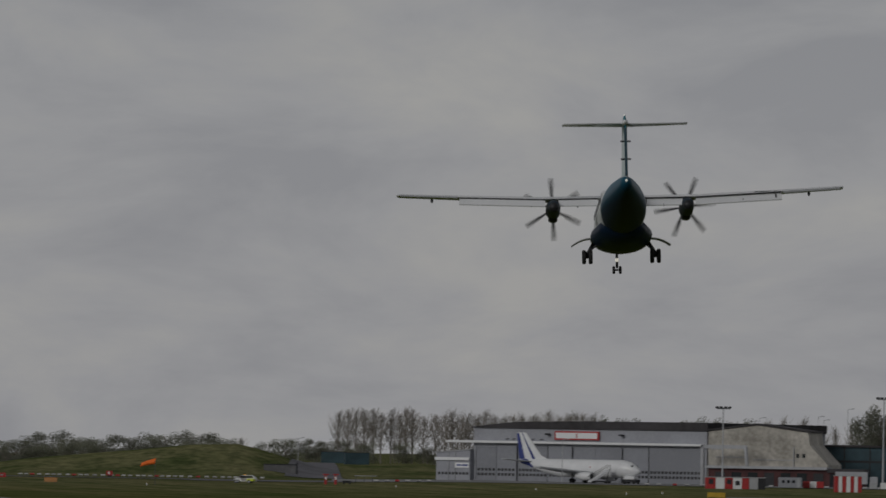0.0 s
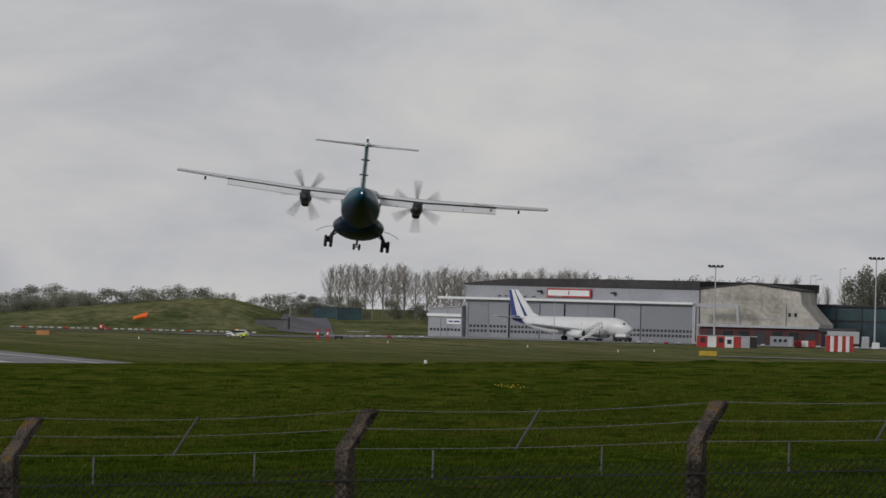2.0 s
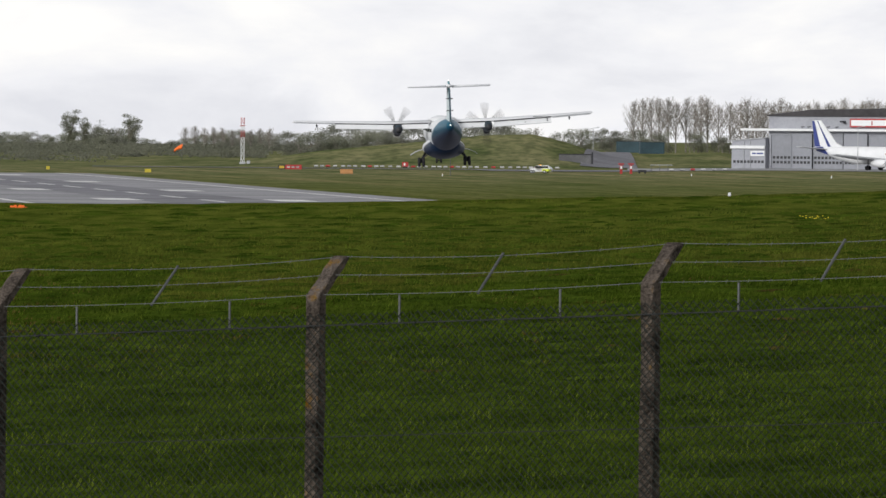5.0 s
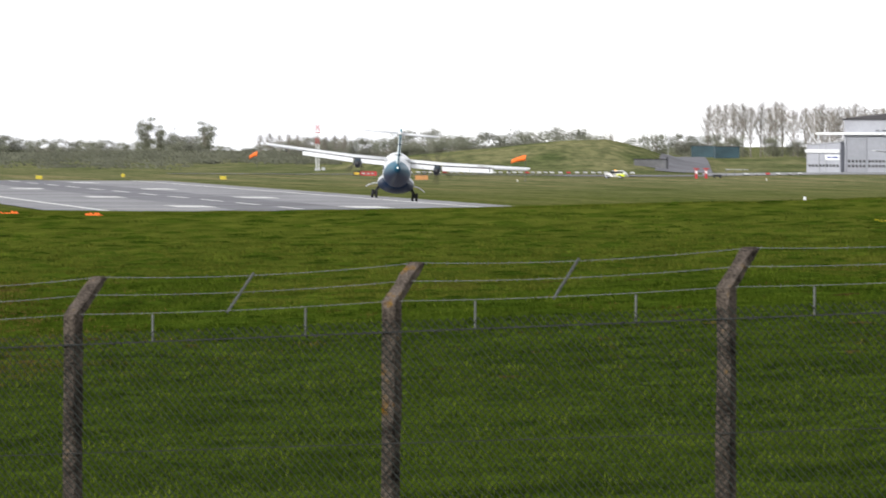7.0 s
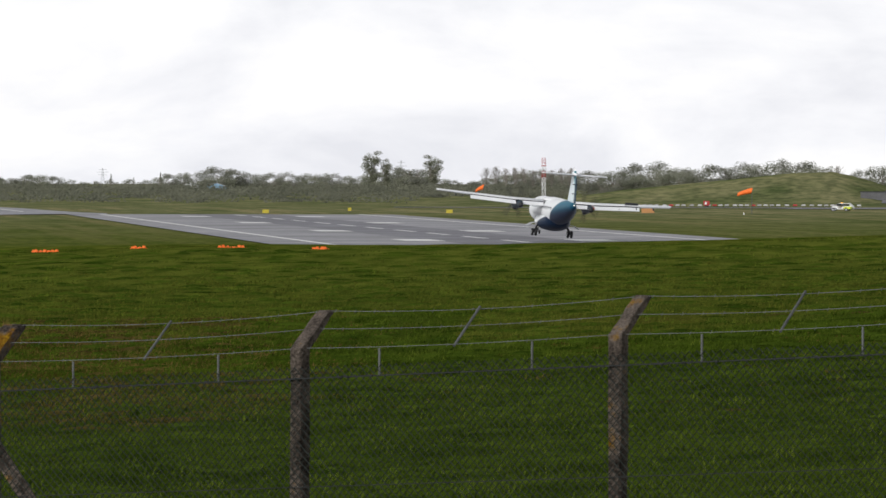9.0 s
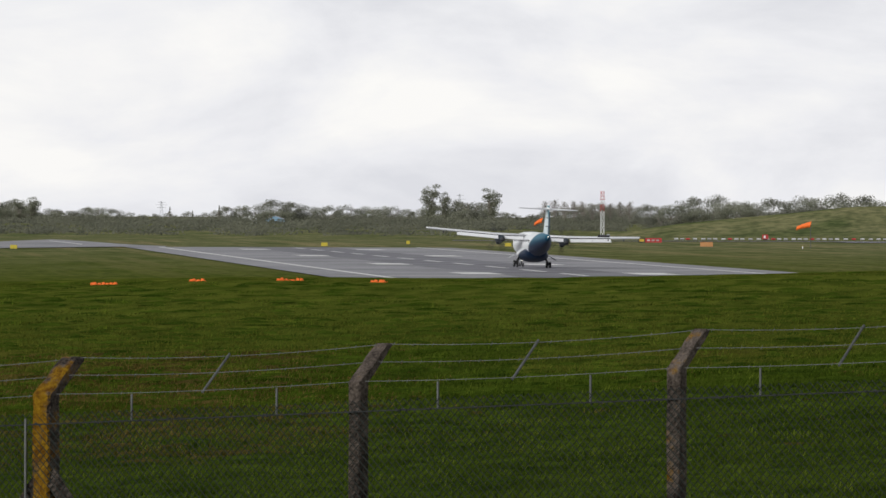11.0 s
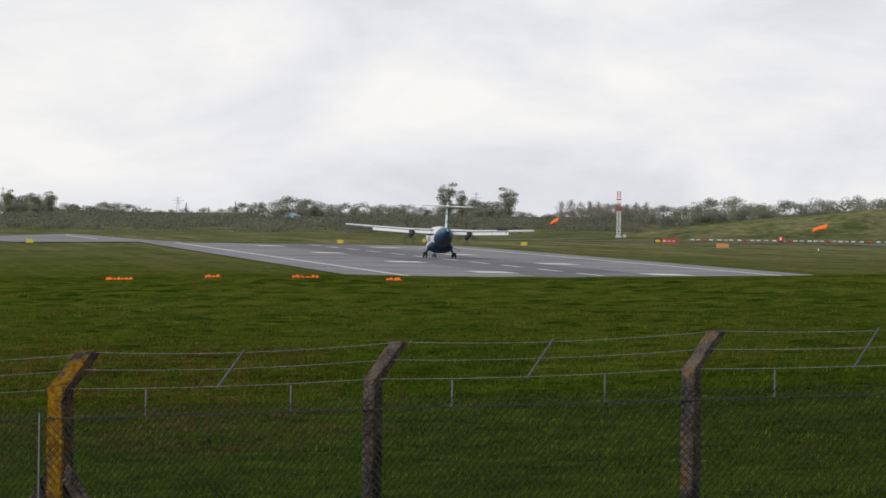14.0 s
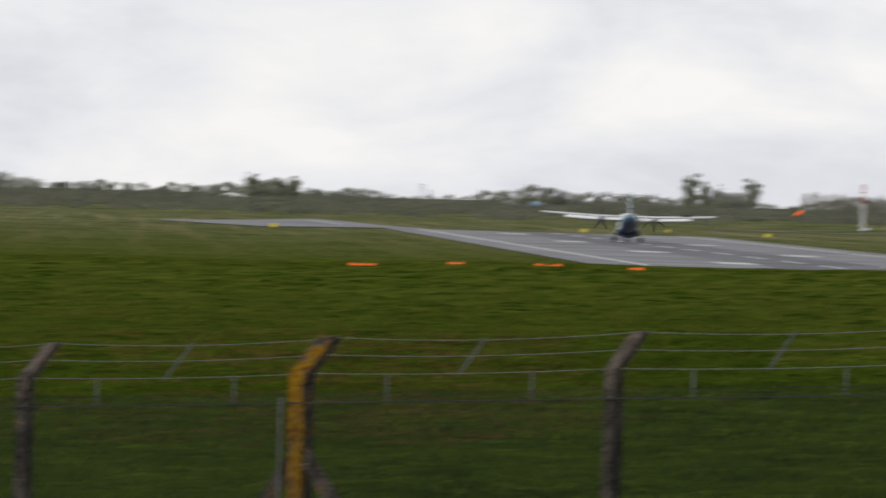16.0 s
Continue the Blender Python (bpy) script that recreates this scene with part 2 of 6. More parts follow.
def lichen_mat(name, amount, side):
    """Weathered concrete with pale scars, dark blotches and crusts of ochre lichen, thickest on one side of the fence.
    """
    m = mat(name, (0.040, 0.031, 0.025), 0.95, spec=0.1, vary=0.6, scale=5, color2=(0.165, 0.135, 0.112), bump=0.8, fine=42)
    n, l = m.node_tree.nodes, m.node_tree.links
    p = n["Principled BSDF"]
    old = p.inputs["Base Color"].links[0].from_socket
    tc, t, r, x = n.new("ShaderNodeTexCoord"), n.new("ShaderNodeTexNoise"), n.new("ShaderNodeMapRange"), n.new("ShaderNodeMix")
    t.inputs["Scale"].default_value, t.inputs["Detail"].default_value, t.inputs["Roughness"].default_value = 5.0, 7.0, 0.65
    l.new(tc.outputs["Object"], t.inputs["Vector"])
    geo, dot, add = n.new("ShaderNodeNewGeometry"), n.new("ShaderNodeVectorMath"), n.new("ShaderNodeMath")
    dot.operation, add.operation = "DOT_PRODUCT", "MULTIPLY_ADD"
    dot.inputs[1].default_value = (-0.5, -0.87, 0)
    l.new(geo.outputs["True Normal"], dot.inputs[0])
    l.new(dot.outputs["Value"], add.inputs[0])
    add.inputs[1].default_value = side
    l.new(t.outputs["Fac"], add.inputs[2])
    l.new(add.outputs[0], r.inputs[0])
    r.inputs[1].default_value, r.inputs[2].default_value = 1 - amount - 0.05, 1 - amount + 0.07
    x.data_type = "RGBA"
    l.new(r.outputs[0], x.inputs[0])
    l.new(old, x.inputs[6])
    tone = n.new("ShaderNodeValToRGB")
    tone.color_ramp.elements[0].position, tone.color_ramp.elements[0].color = 0.35, (0.10, 0.042, 0.004, 1)
    tone.color_ramp.elements[1].position, tone.color_ramp.elements[1].color = 0.68, (0.25, 0.14, 0.008, 1)
    grit = n.new("ShaderNodeTexNoise")
    grit.inputs["Scale"].default_value, grit.inputs["Detail"].default_value = 17.0, 5.0
    l.new(tc.outputs["Object"], grit.inputs["Vector"])
    l.new(grit.outputs["Fac"], tone.inputs["Fac"])
    l.new(tone.outputs[0], x.inputs[7])
    l.new(x.outputs[2], p.inputs["Base Color"])
    return m


POSTCON = lichen_mat("weathered_concrete", 0.345, 0.03)
LICHEN = lichen_mat("lichen_concrete", 0.44, 0.16)
ORANGE = mat("orange_cloth", (0.95, 0.17, 0.02), 0.7, vary=0.15, scale=1.5)
RED = mat("red_paint", (0.42, 0.035, 0.035), 0.5, vary=0.2, scale=1.5)
YELLOW = mat("yellow_paint", (0.55, 0.36, 0.04), 0.5, vary=0.2, scale=1.5)
LIME = mat("lime_paint", (0.65, 0.75, 0.03), 0.4, vary=0.1, scale=2)
BLUE = mat("navy_paint", (0.03, 0.05, 0.22), 0.35, vary=0.15, scale=1.0, coat=0.3)
BLUEBOX = mat("blue_steel", (0.032, 0.068, 0.085), 0.6, vary=0.3, scale=0.4)
GLASS = mat("dark_glass", (0.02, 0.025, 0.03), 0.08, vary=0.1, coat=0.5)
HANGAR = mat("hangar_cladding", (0.32, 0.33, 0.365), 0.6, vary=0.12, scale=0.12, fine=1.5)
DOORS = mat("hangar_doors", (0.25, 0.26, 0.29), 0.55, vary=0.12, scale=0.1, fine=1.2, rnd=0.25)
ROOF = mat("dark_roofing", (0.055, 0.052, 0.055), 0.9, vary=0.3, scale=0.1, fine=0.8)
RENDERED = mat("stained_render", (0.42, 0.395, 0.345), 0.9, vary=0.3, scale=0.15, fine=1.1, color2=(0.64, 0.61, 0.55))
BRICKRED = mat("dull_red_cladding", (0.085, 0.032, 0.032), 0.8, vary=0.4, scale=0.3)
# distance haze is put into these tree and scrub colours: paler and greyer
BARK = mat("hazed_bark", (0.27, 0.245, 0.215), 0.95, spec=0.1, vary=0.4, scale=2, bump=0.4)
LEAF = mat("hazed_spring_leaves", (0.265, 0.280, 0.205), 0.9, vary=0.25, scale=0.25, color2=(0.40, 0.41, 0.315), island=0.14, spec=0.1, trans=0.58)
LEAFD = mat("hazed_dark_leaves", (0.245, 0.255, 0.205), 0.9, vary=0.25, scale=0.25, color2=(0.37, 0.375, 0.305), island=0.14, spec=0.1, trans=0.58)
LEAFB = mat("hazed_budding_twigs", (0.26, 0.24, 0.21), 0.9, vary=0.25, scale=0.25, color2=(0.34, 0.325, 0.285), island=0.14, spec=0.1, trans=0.4)
SCRUB = mat("hazed_bramble_scrub", (0.20, 0.21, 0.165), 0.9, spec=0.1, trans=0.58, vary=0.3, scale=0.03, color2=(0.27, 0.275, 0.205), island=0.10)
FLOWER = mat("yellow_flowers", (0.80, 0.62, 0.02), 0.7, vary=0.1)
LAMPGLOW = mat("lit_lamp", (1.0, 0.95, 0.85), 0.4, emit=0.9, vary=0.0)
AMBER = mat("amber_beacon", (1.0, 0.45, 0.05), 0.4, emit=1.6, vary=0.0)


def livery(name, white, teal, navy, mode):
    """White forward, sweeping into teal and navy aft (mode 0 fuselage, 1 fin, 2 belly)."""
    m = bpy.data.materials.new(name)
    m.use_nodes = True
    n, l = m.node_tree.nodes, m.node_tree.links
    p = n["Principled BSDF"]
    p.inputs["Roughness"].default_value, p.inputs["Specular IOR Level"].default_value = 0.4, 0.25
    tc, sep = n.new("ShaderNodeTexCoord"), n.new("ShaderNodeSeparateXYZ")
    l.new(tc.outputs["Object"], sep.inputs[0])

    def lin(ky, kz, c, soft):
        a = n.new("ShaderNodeMath")
        a.operation = "MULTIPLY_ADD"
        a.inputs[1].default_value, a.inputs[2].default_value = ky, c
        l.new(sep.outputs["Y"], a.inputs[0])
        b = n.new("ShaderNodeMath")
        b.operation = "MULTIPLY_ADD"
        b.inputs[1].default_value = kz
        l.new(sep.outputs["Z"], b.inputs[0])
        l.new(a.outputs[0], b.inputs[2])
        r = n.new("ShaderNodeMapRange")
        r.inputs[1].default_value, r.inputs[2].default_value = -soft, soft
        l.new(b.outputs[0], r.inputs[0])
        return r.outputs[0]

    def mix(f, a, b):
        x = n.new("ShaderNodeMix")
        x.data_type = "RGBA"
        l.new(f, x.inputs[0])
        for i, c in ((6, a), (7, b)):
            if isinstance(c, tuple):
                x.inputs[i].default_value = (*c, 1)
            else:
                l.new(c, x.inputs[i])
        return x.outputs[2]

    if mode == 0:
        aft = lin(-1, -2.2, -0.1, 0.3)       # teal behind a raked line
        low = lin(-0.10, -1, 2.45, 0.6)         # navy underneath
        c = mix(aft, white, mix(low, teal, navy))
    elif mode == 2:
        c = mix(lin(-1, -3.0, 4.4, 0.4), white, navy)
    else:
        aft = lin(-1, 0.42, -16.6, 0.3)
        low = lin(0, -1, 5.4, 0.9)
        c = mix(aft, white, mix(low, teal, navy))
    l.new(c, p.inputs["Base Color"])
    return m


LIVERY = livery("fuselage_livery", (0.76, 0.78, 0.79), (0.012, 0.125, 0.195), (0.006, 0.015, 0.042), 0)
BELLY = livery("belly_livery", (0.76, 0.78, 0.79), (0.012, 0.125, 0.195), (0.006, 0.018, 0.045), 2)
FINLIV = livery("fin_livery", (0.62, 0.70, 0.72), (0.04, 0.20, 0.25), (0.01, 0.05, 0.10), 1)


# ---- building blocks ----
def part(name, bm, material, parent=None, label="", smooth=False, at=None):
    me = bpy.data.meshes.new(name)
    bm.normal_update()
    bm.to_mesh(me)
    bm.free()
    me.materials.append(material)
    if smooth:
        for f in me.polygons:
            f.use_smooth = True
    ob = new(name, me)
    if parent:
        ob.parent = parent
    if at:
        ob.matrix_basis = at
    if label:
        ob["label"] = label
    return ob


def thing(name, m, label, category, group="", kind=""):
    e = new(name)
    e.empty_display_size = 0.2
    e.matrix_basis = m
    return tagged(e, label, category, group, kind)


def box(bm, x0, x1, y0, y1, z0, z1, bevel=0.0):
    r = bmesh.ops.create_cube(bm, size=1)
    for v in r["verts"]:
        v.co = Vector(((x0 + x1) / 2 + v.co.x * (x1 - x0), (y0 + y1) / 2 + v.co.y * (y1 - y0), (z0 + z1) / 2 + v.co.z * (z1 - z0)))
    if bevel:
        es = list({e for v in r["verts"] for e in v.link_edges})
        bmesh.ops.bevel(bm, geom=es, offset=bevel, segments=1, affect="EDGES")
    return bm


def boxed(*a, **k):
    return box(bmesh.new(), *a, **k)


def tube(bm, p, q, r0, r1=None, n=8):
    """A round bar from p to q, capped."""
    p, q = Vector(p), Vector(q)
    r1 = r0 if r1 is None else r1
    w = (q - p).normalized()
    u = w.orthogonal().normalized()
    v = w.cross(u)
    a, b = [], []
    for i in range(n):
        t = 2 * math.pi * i / n
        d = u * math.cos(t) + v * math.sin(t)
        a.append(bm.verts.new(p + d * r0))
        b.append(bm.verts.new(q + d * r1))
    for i in range(n):
        bm.faces.new((a[i], a[(i + 1) % n], b[(i + 1) % n], b[i]))
    bm.faces.new(a[::-1])
    bm.faces.new(b)
    return bm


def loft(bm, rings, n=20, cap=True):
    """A skin over ellipses (y, x, z, half width, half height)."""
    rows = []
    for y, cx, cz, rx, rz in rings:
        rows.append([bm.verts.new((cx + rx * math.sin(2 * math.pi * i / n), y, cz + rz * math.cos(2 * math.pi * i / n))) for i in range(n)])
    for a, b in zip(rows, rows[1:]):
        for i in range(n):
            bm.faces.new((a[i], b[i], b[(i + 1) % n], a[(i + 1) % n]))
    if cap:
        bm.faces.new(rows[0])
        bm.faces.new(rows[-1][::-1])
    bmesh.ops.recalc_face_normals(bm, faces=bm.faces)
    return bm


def foil(bm, stations, thick=0.13):
    """A wing skin: stations (x, leading y, trailing y, z)."""
    prof = [(0, 0), (0.03, 0.30), (0.12, 0.52), (0.35, 0.62), (0.65, 0.40), (1, 0.02), (1, -0.02), (0.65, -0.22), (0.35, -0.38), (0.12, -0.34), (0.03, -0.22)]
    rows = []
    for x, yl, yt, z in stations:
        c = yl - yt
        rows.append([bm.verts.new((x, yl - c * a, z + c * thick * b)) for a, b in prof])
    k = len(prof)
    for a, b in zip(rows, rows[1:]):
        for i in range(k):
            bm.faces.new((a[i], a[(i + 1) % k], b[(i + 1) % k], b[i]))
    bm.faces.new(rows[0])
    bm.faces.new(rows[-1][::-1])
    bmesh.ops.recalc_face_normals(bm, faces=bm.faces)
    return bm


def slab(bm, pts, t):
    """A plate from outline points, t thick along its normal."""
    vs = [bm.verts.new(p) for p in pts]
    f = bm.faces.new(vs)
    f.normal_update()
    d = f.normal * t
    r = bmesh.ops.extrude_face_region(bm, geom=[f])
    for v in r["geom"]:
        if isinstance(v, bmesh.types.BMVert):
            v.co += d
    bmesh.ops.recalc_face_normals(bm, faces=bm.faces)
    return bm


def wheel_parts(parent, x, y, z, r, w, name="wheel"):
    """A tyre with a lighter hub, axle along x."""
    bm = bmesh.new()
    n = 18
    prof = [(-w / 2, r * 0.55), (-w / 2, r * 0.86), (-w * 0.3, r), (w * 0.3, r), (w / 2, r * 0.86), (w / 2, r * 0.55)]
    rows = [[bm.verts.new((x + a, y + b * math.cos(2 * math.pi * i / n), z + b * math.sin(2 * math.pi * i / n))) for a, b in prof] for i in range(n)]
    for i in range(n):
        a, b = rows[i], rows[(i + 1) % n]
        for j in range(5):
            bm.faces.new((a[j], a[j + 1], b[j + 1], b[j]))
    bmesh.ops.recalc_face_normals(bm, faces=bm.faces)
    t = part(name, bm, TYRE, parent, smooth=True)
    hb = tube(bmesh.new(), (x - w * 0.42, y, z), (x + w * 0.42, y, z), r * 0.56, n=14)
    part("hub", hb, GREY, t, "grey metal wheel hub")
    return t


# ---- the lie of the land ----
def bump_step(a, b, v):
    t = min(1.0, max(0.0, (v - a) / (b - a)))
    return t * t * (3 - 2 * t)


def interp(table, v):
    if v <= table[0][0]:
        return table[0][1]
    for (a, p), (b, q) in zip(table, table[1:]):
        if v <= b:
            return p + (q - p) * (v - a) / (b - a)
    return table[-1][1]


HEAD = -0.128                    # runway: metres to the left for each metre ahead
RX0 = 85.3
MOUND = [(-2.2, 0.0), (-1.457, 0.9), (-0.907, 3.5), (-0.483, 4.9), (-0.06, 6.2), (0.364, 7.7), (0.70, 8.0), (0.86, 7.0), (1.0, 5.6), (1.13, 3.4), (1.25, 1.6), (1.6, 0.0)]
CREST = [(-12, 4.45), (-5.8, 4.5), (-4.3, 4.72), (-3, 4.68), (-2, 4.75), (-0.5, 5.0), (0.5, 5.1), (1.2, 5.25), (2.2, 5.45), (2.9, 5.6), (3.6, 5.75), (8, 6.2)]


def land(x, y):
    """Height of the ground."""
    r = math.hypot(x, y)
    b = math.degrees(math.atan2(x, y))
    if abs(b) > 100:
        return 6.35 - 1.2 * bump_step(0, 400, r)
    bc = max(-14.0, min(9.0, b))
    near = 4.32 + 0.062 * max(-9.0, min(7.0, bc))
    if r < 60:
        return 6.35 + (near - 6.35) * bump_step(0, 60, r)
    crest = interp(CREST, bc) - 0.09
    plateau = near + (crest - near) * min(1.0, (r - 60) / 270)
    base = 0.55 * bump_step(1.0, 2.6, b) * bump_step(1450, 1640, r)
    base += 2.2 * bump_step(1820, 2250, r) * (1 - bump_step(2300, 2700, r)) * (1 - bump_step(0.6, 1.6, b))
    base += interp(MOUND, bc) * math.exp(-((r - 1850) / 55) ** 2)
    base += 3.3 * bump_step(1775, 1950, r) * bump_step(0.95, 1.25, b) * (1 - bump_step(2.1, 2.6, b))
    if r < 330:
        z = plateau
    else:
        f = bump_step(330, 640, r)
        z = crest * (1 - f) + base * f
    rough = bump_step(60, 75, r) * (1 - bump_step(560, 640, r))
    return z + rough * 0.10 * (noise.noise(Vector((x * 0.11, y * 0.035, 0))) + 0.5 * noise.noise(Vector((x * 0.4, y * 0.12, 3))))


def spot(b, d, dz=0.0, turn=0.0):
    """A pose on the ground at a bearing (degrees to the right) and a range."""
    x, y = d * math.sin(radians(b)), d * math.cos(radians(b))
    return pose(x, y, land(x, y) + dz, 0, 0, turn)


def build_ground():
    bs = [-180 + 6 * i for i in range(28)] + [-14 + 0.1 * i for i in range(241)] + [12 + 6 * i for i in range(1, 29)]
    bs = sorted(set(round(b, 3) for b in bs if -180 <= b < 180))
    rs, r = [0.5], 3.0
    while r < 4850:
        rs.append(r)
        r = r + 9 if 1700 < r < 2000 else r * (1.022 if r > 50 else 1.12)
    rs.append(4850)
    vs, fs = [], []
    for r in rs:
        for b in bs:
            x, y = r * math.sin(radians(b)), r * math.cos(radians(b))
            vs.append((x, y, land(x, y)))
    n = len(bs)
    for i in range(len(rs) - 1):
        for j in range(n):
            k = (j + 1) % n
            fs.append((i * n + j, i * n + k, (i + 1) * n + k, (i + 1) * n + j))
    fs.append(tuple(range(n))[::-1])
    me = bpy.data.meshes.new("ground")
    me.from_pydata(vs, [], fs)
    bm = bmesh.new()
    bm.from_mesh(me)
    bmesh.ops.recalc_face_normals(bm, faces=bm.faces)
    if sum(f.normal.z for f in bm.faces) < 0:
        bmesh.ops.reverse_faces(bm, faces=bm.faces)
    bm.to_mesh(me)
    bm.free()
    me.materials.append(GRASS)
    for f in me.polygons:
        f.use_smooth = True
    tagged(new("ground", me), "rough green airfield grass with brown patches", "ground", kind="structure")


build_ground()


def ribbon(name, pts_l, pts_r, material, lift, label, kind="structure", parent=None, cat=""):
    """A paved strip between two lines of (x, y), draped on the land."""
    bm = bmesh.new()
    k = 6
    rows = []
    for (xa, ya), (xb, yb) in zip(pts_l, pts_r):
        rows.append([bm.verts.new((xa + (xb - xa) * i / k, ya + (yb - ya) * i / k, land(xa + (xb - xa) * i / k, ya + (yb - ya) * i / k) + lift)) for i in range(k + 1)])
    for a, b in zip(rows, rows[1:]):
        for i in range(k):
            bm.faces.new((a[i], a[i + 1], b[i + 1], b[i]))
    bmesh.ops.recalc_face_normals(bm, faces=bm.faces)
    if sum(f.normal.z for f in bm.faces) < 0:
        bmesh.ops.reverse_faces(bm, faces=bm.faces)
    ob = part(name, bm, material, parent, smooth=True)
    return ob if parent else tagged(ob, label, cat or name, kind=kind)


def rw(off, y):
    """A point off metres to the right of the runway's centreline, at y ahead."""
    return (RX0 + HEAD * y + off * 1.008, y)


def build_runway():
    ys = [590 + 9 * i for i in range(91)]
    run = ribbon("runway", [rw(-30, y) for y in ys], [rw(30, y) for y in ys], ASPHALT, 0.10, "wide grey asphalt runway with worn white markings", cat="runway")
    ribbon("rubber_track", [rw(-8.5, y) for y in ys], [rw(8, y) for y in ys], RUBBER, 0.115, "", parent=run)
    for o in (-23.8, 23.8):
        ribbon("edge_line", [rw(o - 0.45, y) for y in ys], [rw(o + 0.45, y) for y in ys], PAINT, 0.13, "", parent=run)
    for y0 in range(650, 1360, 50):
        yy = [y0 + 7.5 * i for i in range(5)]
        ribbon("centre_dash", [rw(-0.4, y) for y in yy], [rw(0.4, y) for y in yy], PAINT, 0.135, "", parent=run)
    for yc in (730, 877, 1012, 1172, 1330):
        for o in (-10, 10):
            yy = [yc - 11 + 5.5 * i for i in range(5)]
            ribbon("touchdown_bar", [rw(o - 2.3, y) for y in yy], [rw(o + 2.3, y) for y in yy], PAINT, 0.135, "", parent=run)


build_runway()


def polar(b, d):
    return (d * math.sin(radians(b)), d * math.cos(radians(b)))


def build_aprons():
    bl = [1.42 + 0.15 * i for i in range(44)]
    ribbon("apron", [polar(b, 1655) for b in bl], [polar(b, 1775) for b in bl], CONCRETE, 0.10, "pale concrete apron before the hangars", cat="apron")
    bl = [-2.6 + 0.15 * i for i in range(29)]
    ribbon("taxiway", [polar(b, 1640 + 40 * (b < 0.3)) for b in bl], [polar(b, 1700) for b in bl], RUBBER, 0.12, "narrow grey asphalt taxiway across the grass", cat="taxiway")
    bl = [4.38 + 0.1 * i for i in range(30)]
    ribbon("taxiway", [polar(b, 1332) for b in bl], [polar(b, 1352) for b in bl], CONCRETE, 0.12, "pale concrete taxiway end in the grass", cat="taxiway")
    ds = [1775 + 10 * i for i in range(19)]
    ribbon("road", [polar(1.06 + 0.0007 * (d - 1775), d) for d in ds], [polar(1.50 - 0.0004 * (d - 1775), d) for d in ds], RUBBER, 0.16, "grey service road climbing the bank", cat="road")


def build_side_taxiway():
    edge = [(-4.72, 1392, 1420), (-4.95, 1396, 1460), (-5.13, 1400, 1510), (-5.4, 1385, 1620), (-5.6, 1372, 1680), (-6.0, 1350, 1580), (-6.4, 1400, 1510), (-6.75, 1470, 1490)]
    bl = [-6.75 + 0.05 * i for i in range(41)]
    near, far = sorted((b, d) for b, d, _ in edge), sorted((b, d) for b, _, d in edge)
    tw = ribbon("taxiway", [polar(b, interp(near, b)) for b in bl], [polar(b, interp(far, b)) for b in bl], ASPHALT, 0.14, "grey asphalt taxiway leaving the runway", cat="taxiway")
    bl = [-5.62 + 0.03 * i for i in range(9)]
    ribbon("edge_line", [polar(b, 1600 - 560 * (b + 5.62)) for b in bl], [polar(b, 1618 - 560 * (b + 5.62)) for b in bl], PAINT, 0.18, "", parent=tw)


build_aprons()
build_side_taxiway()


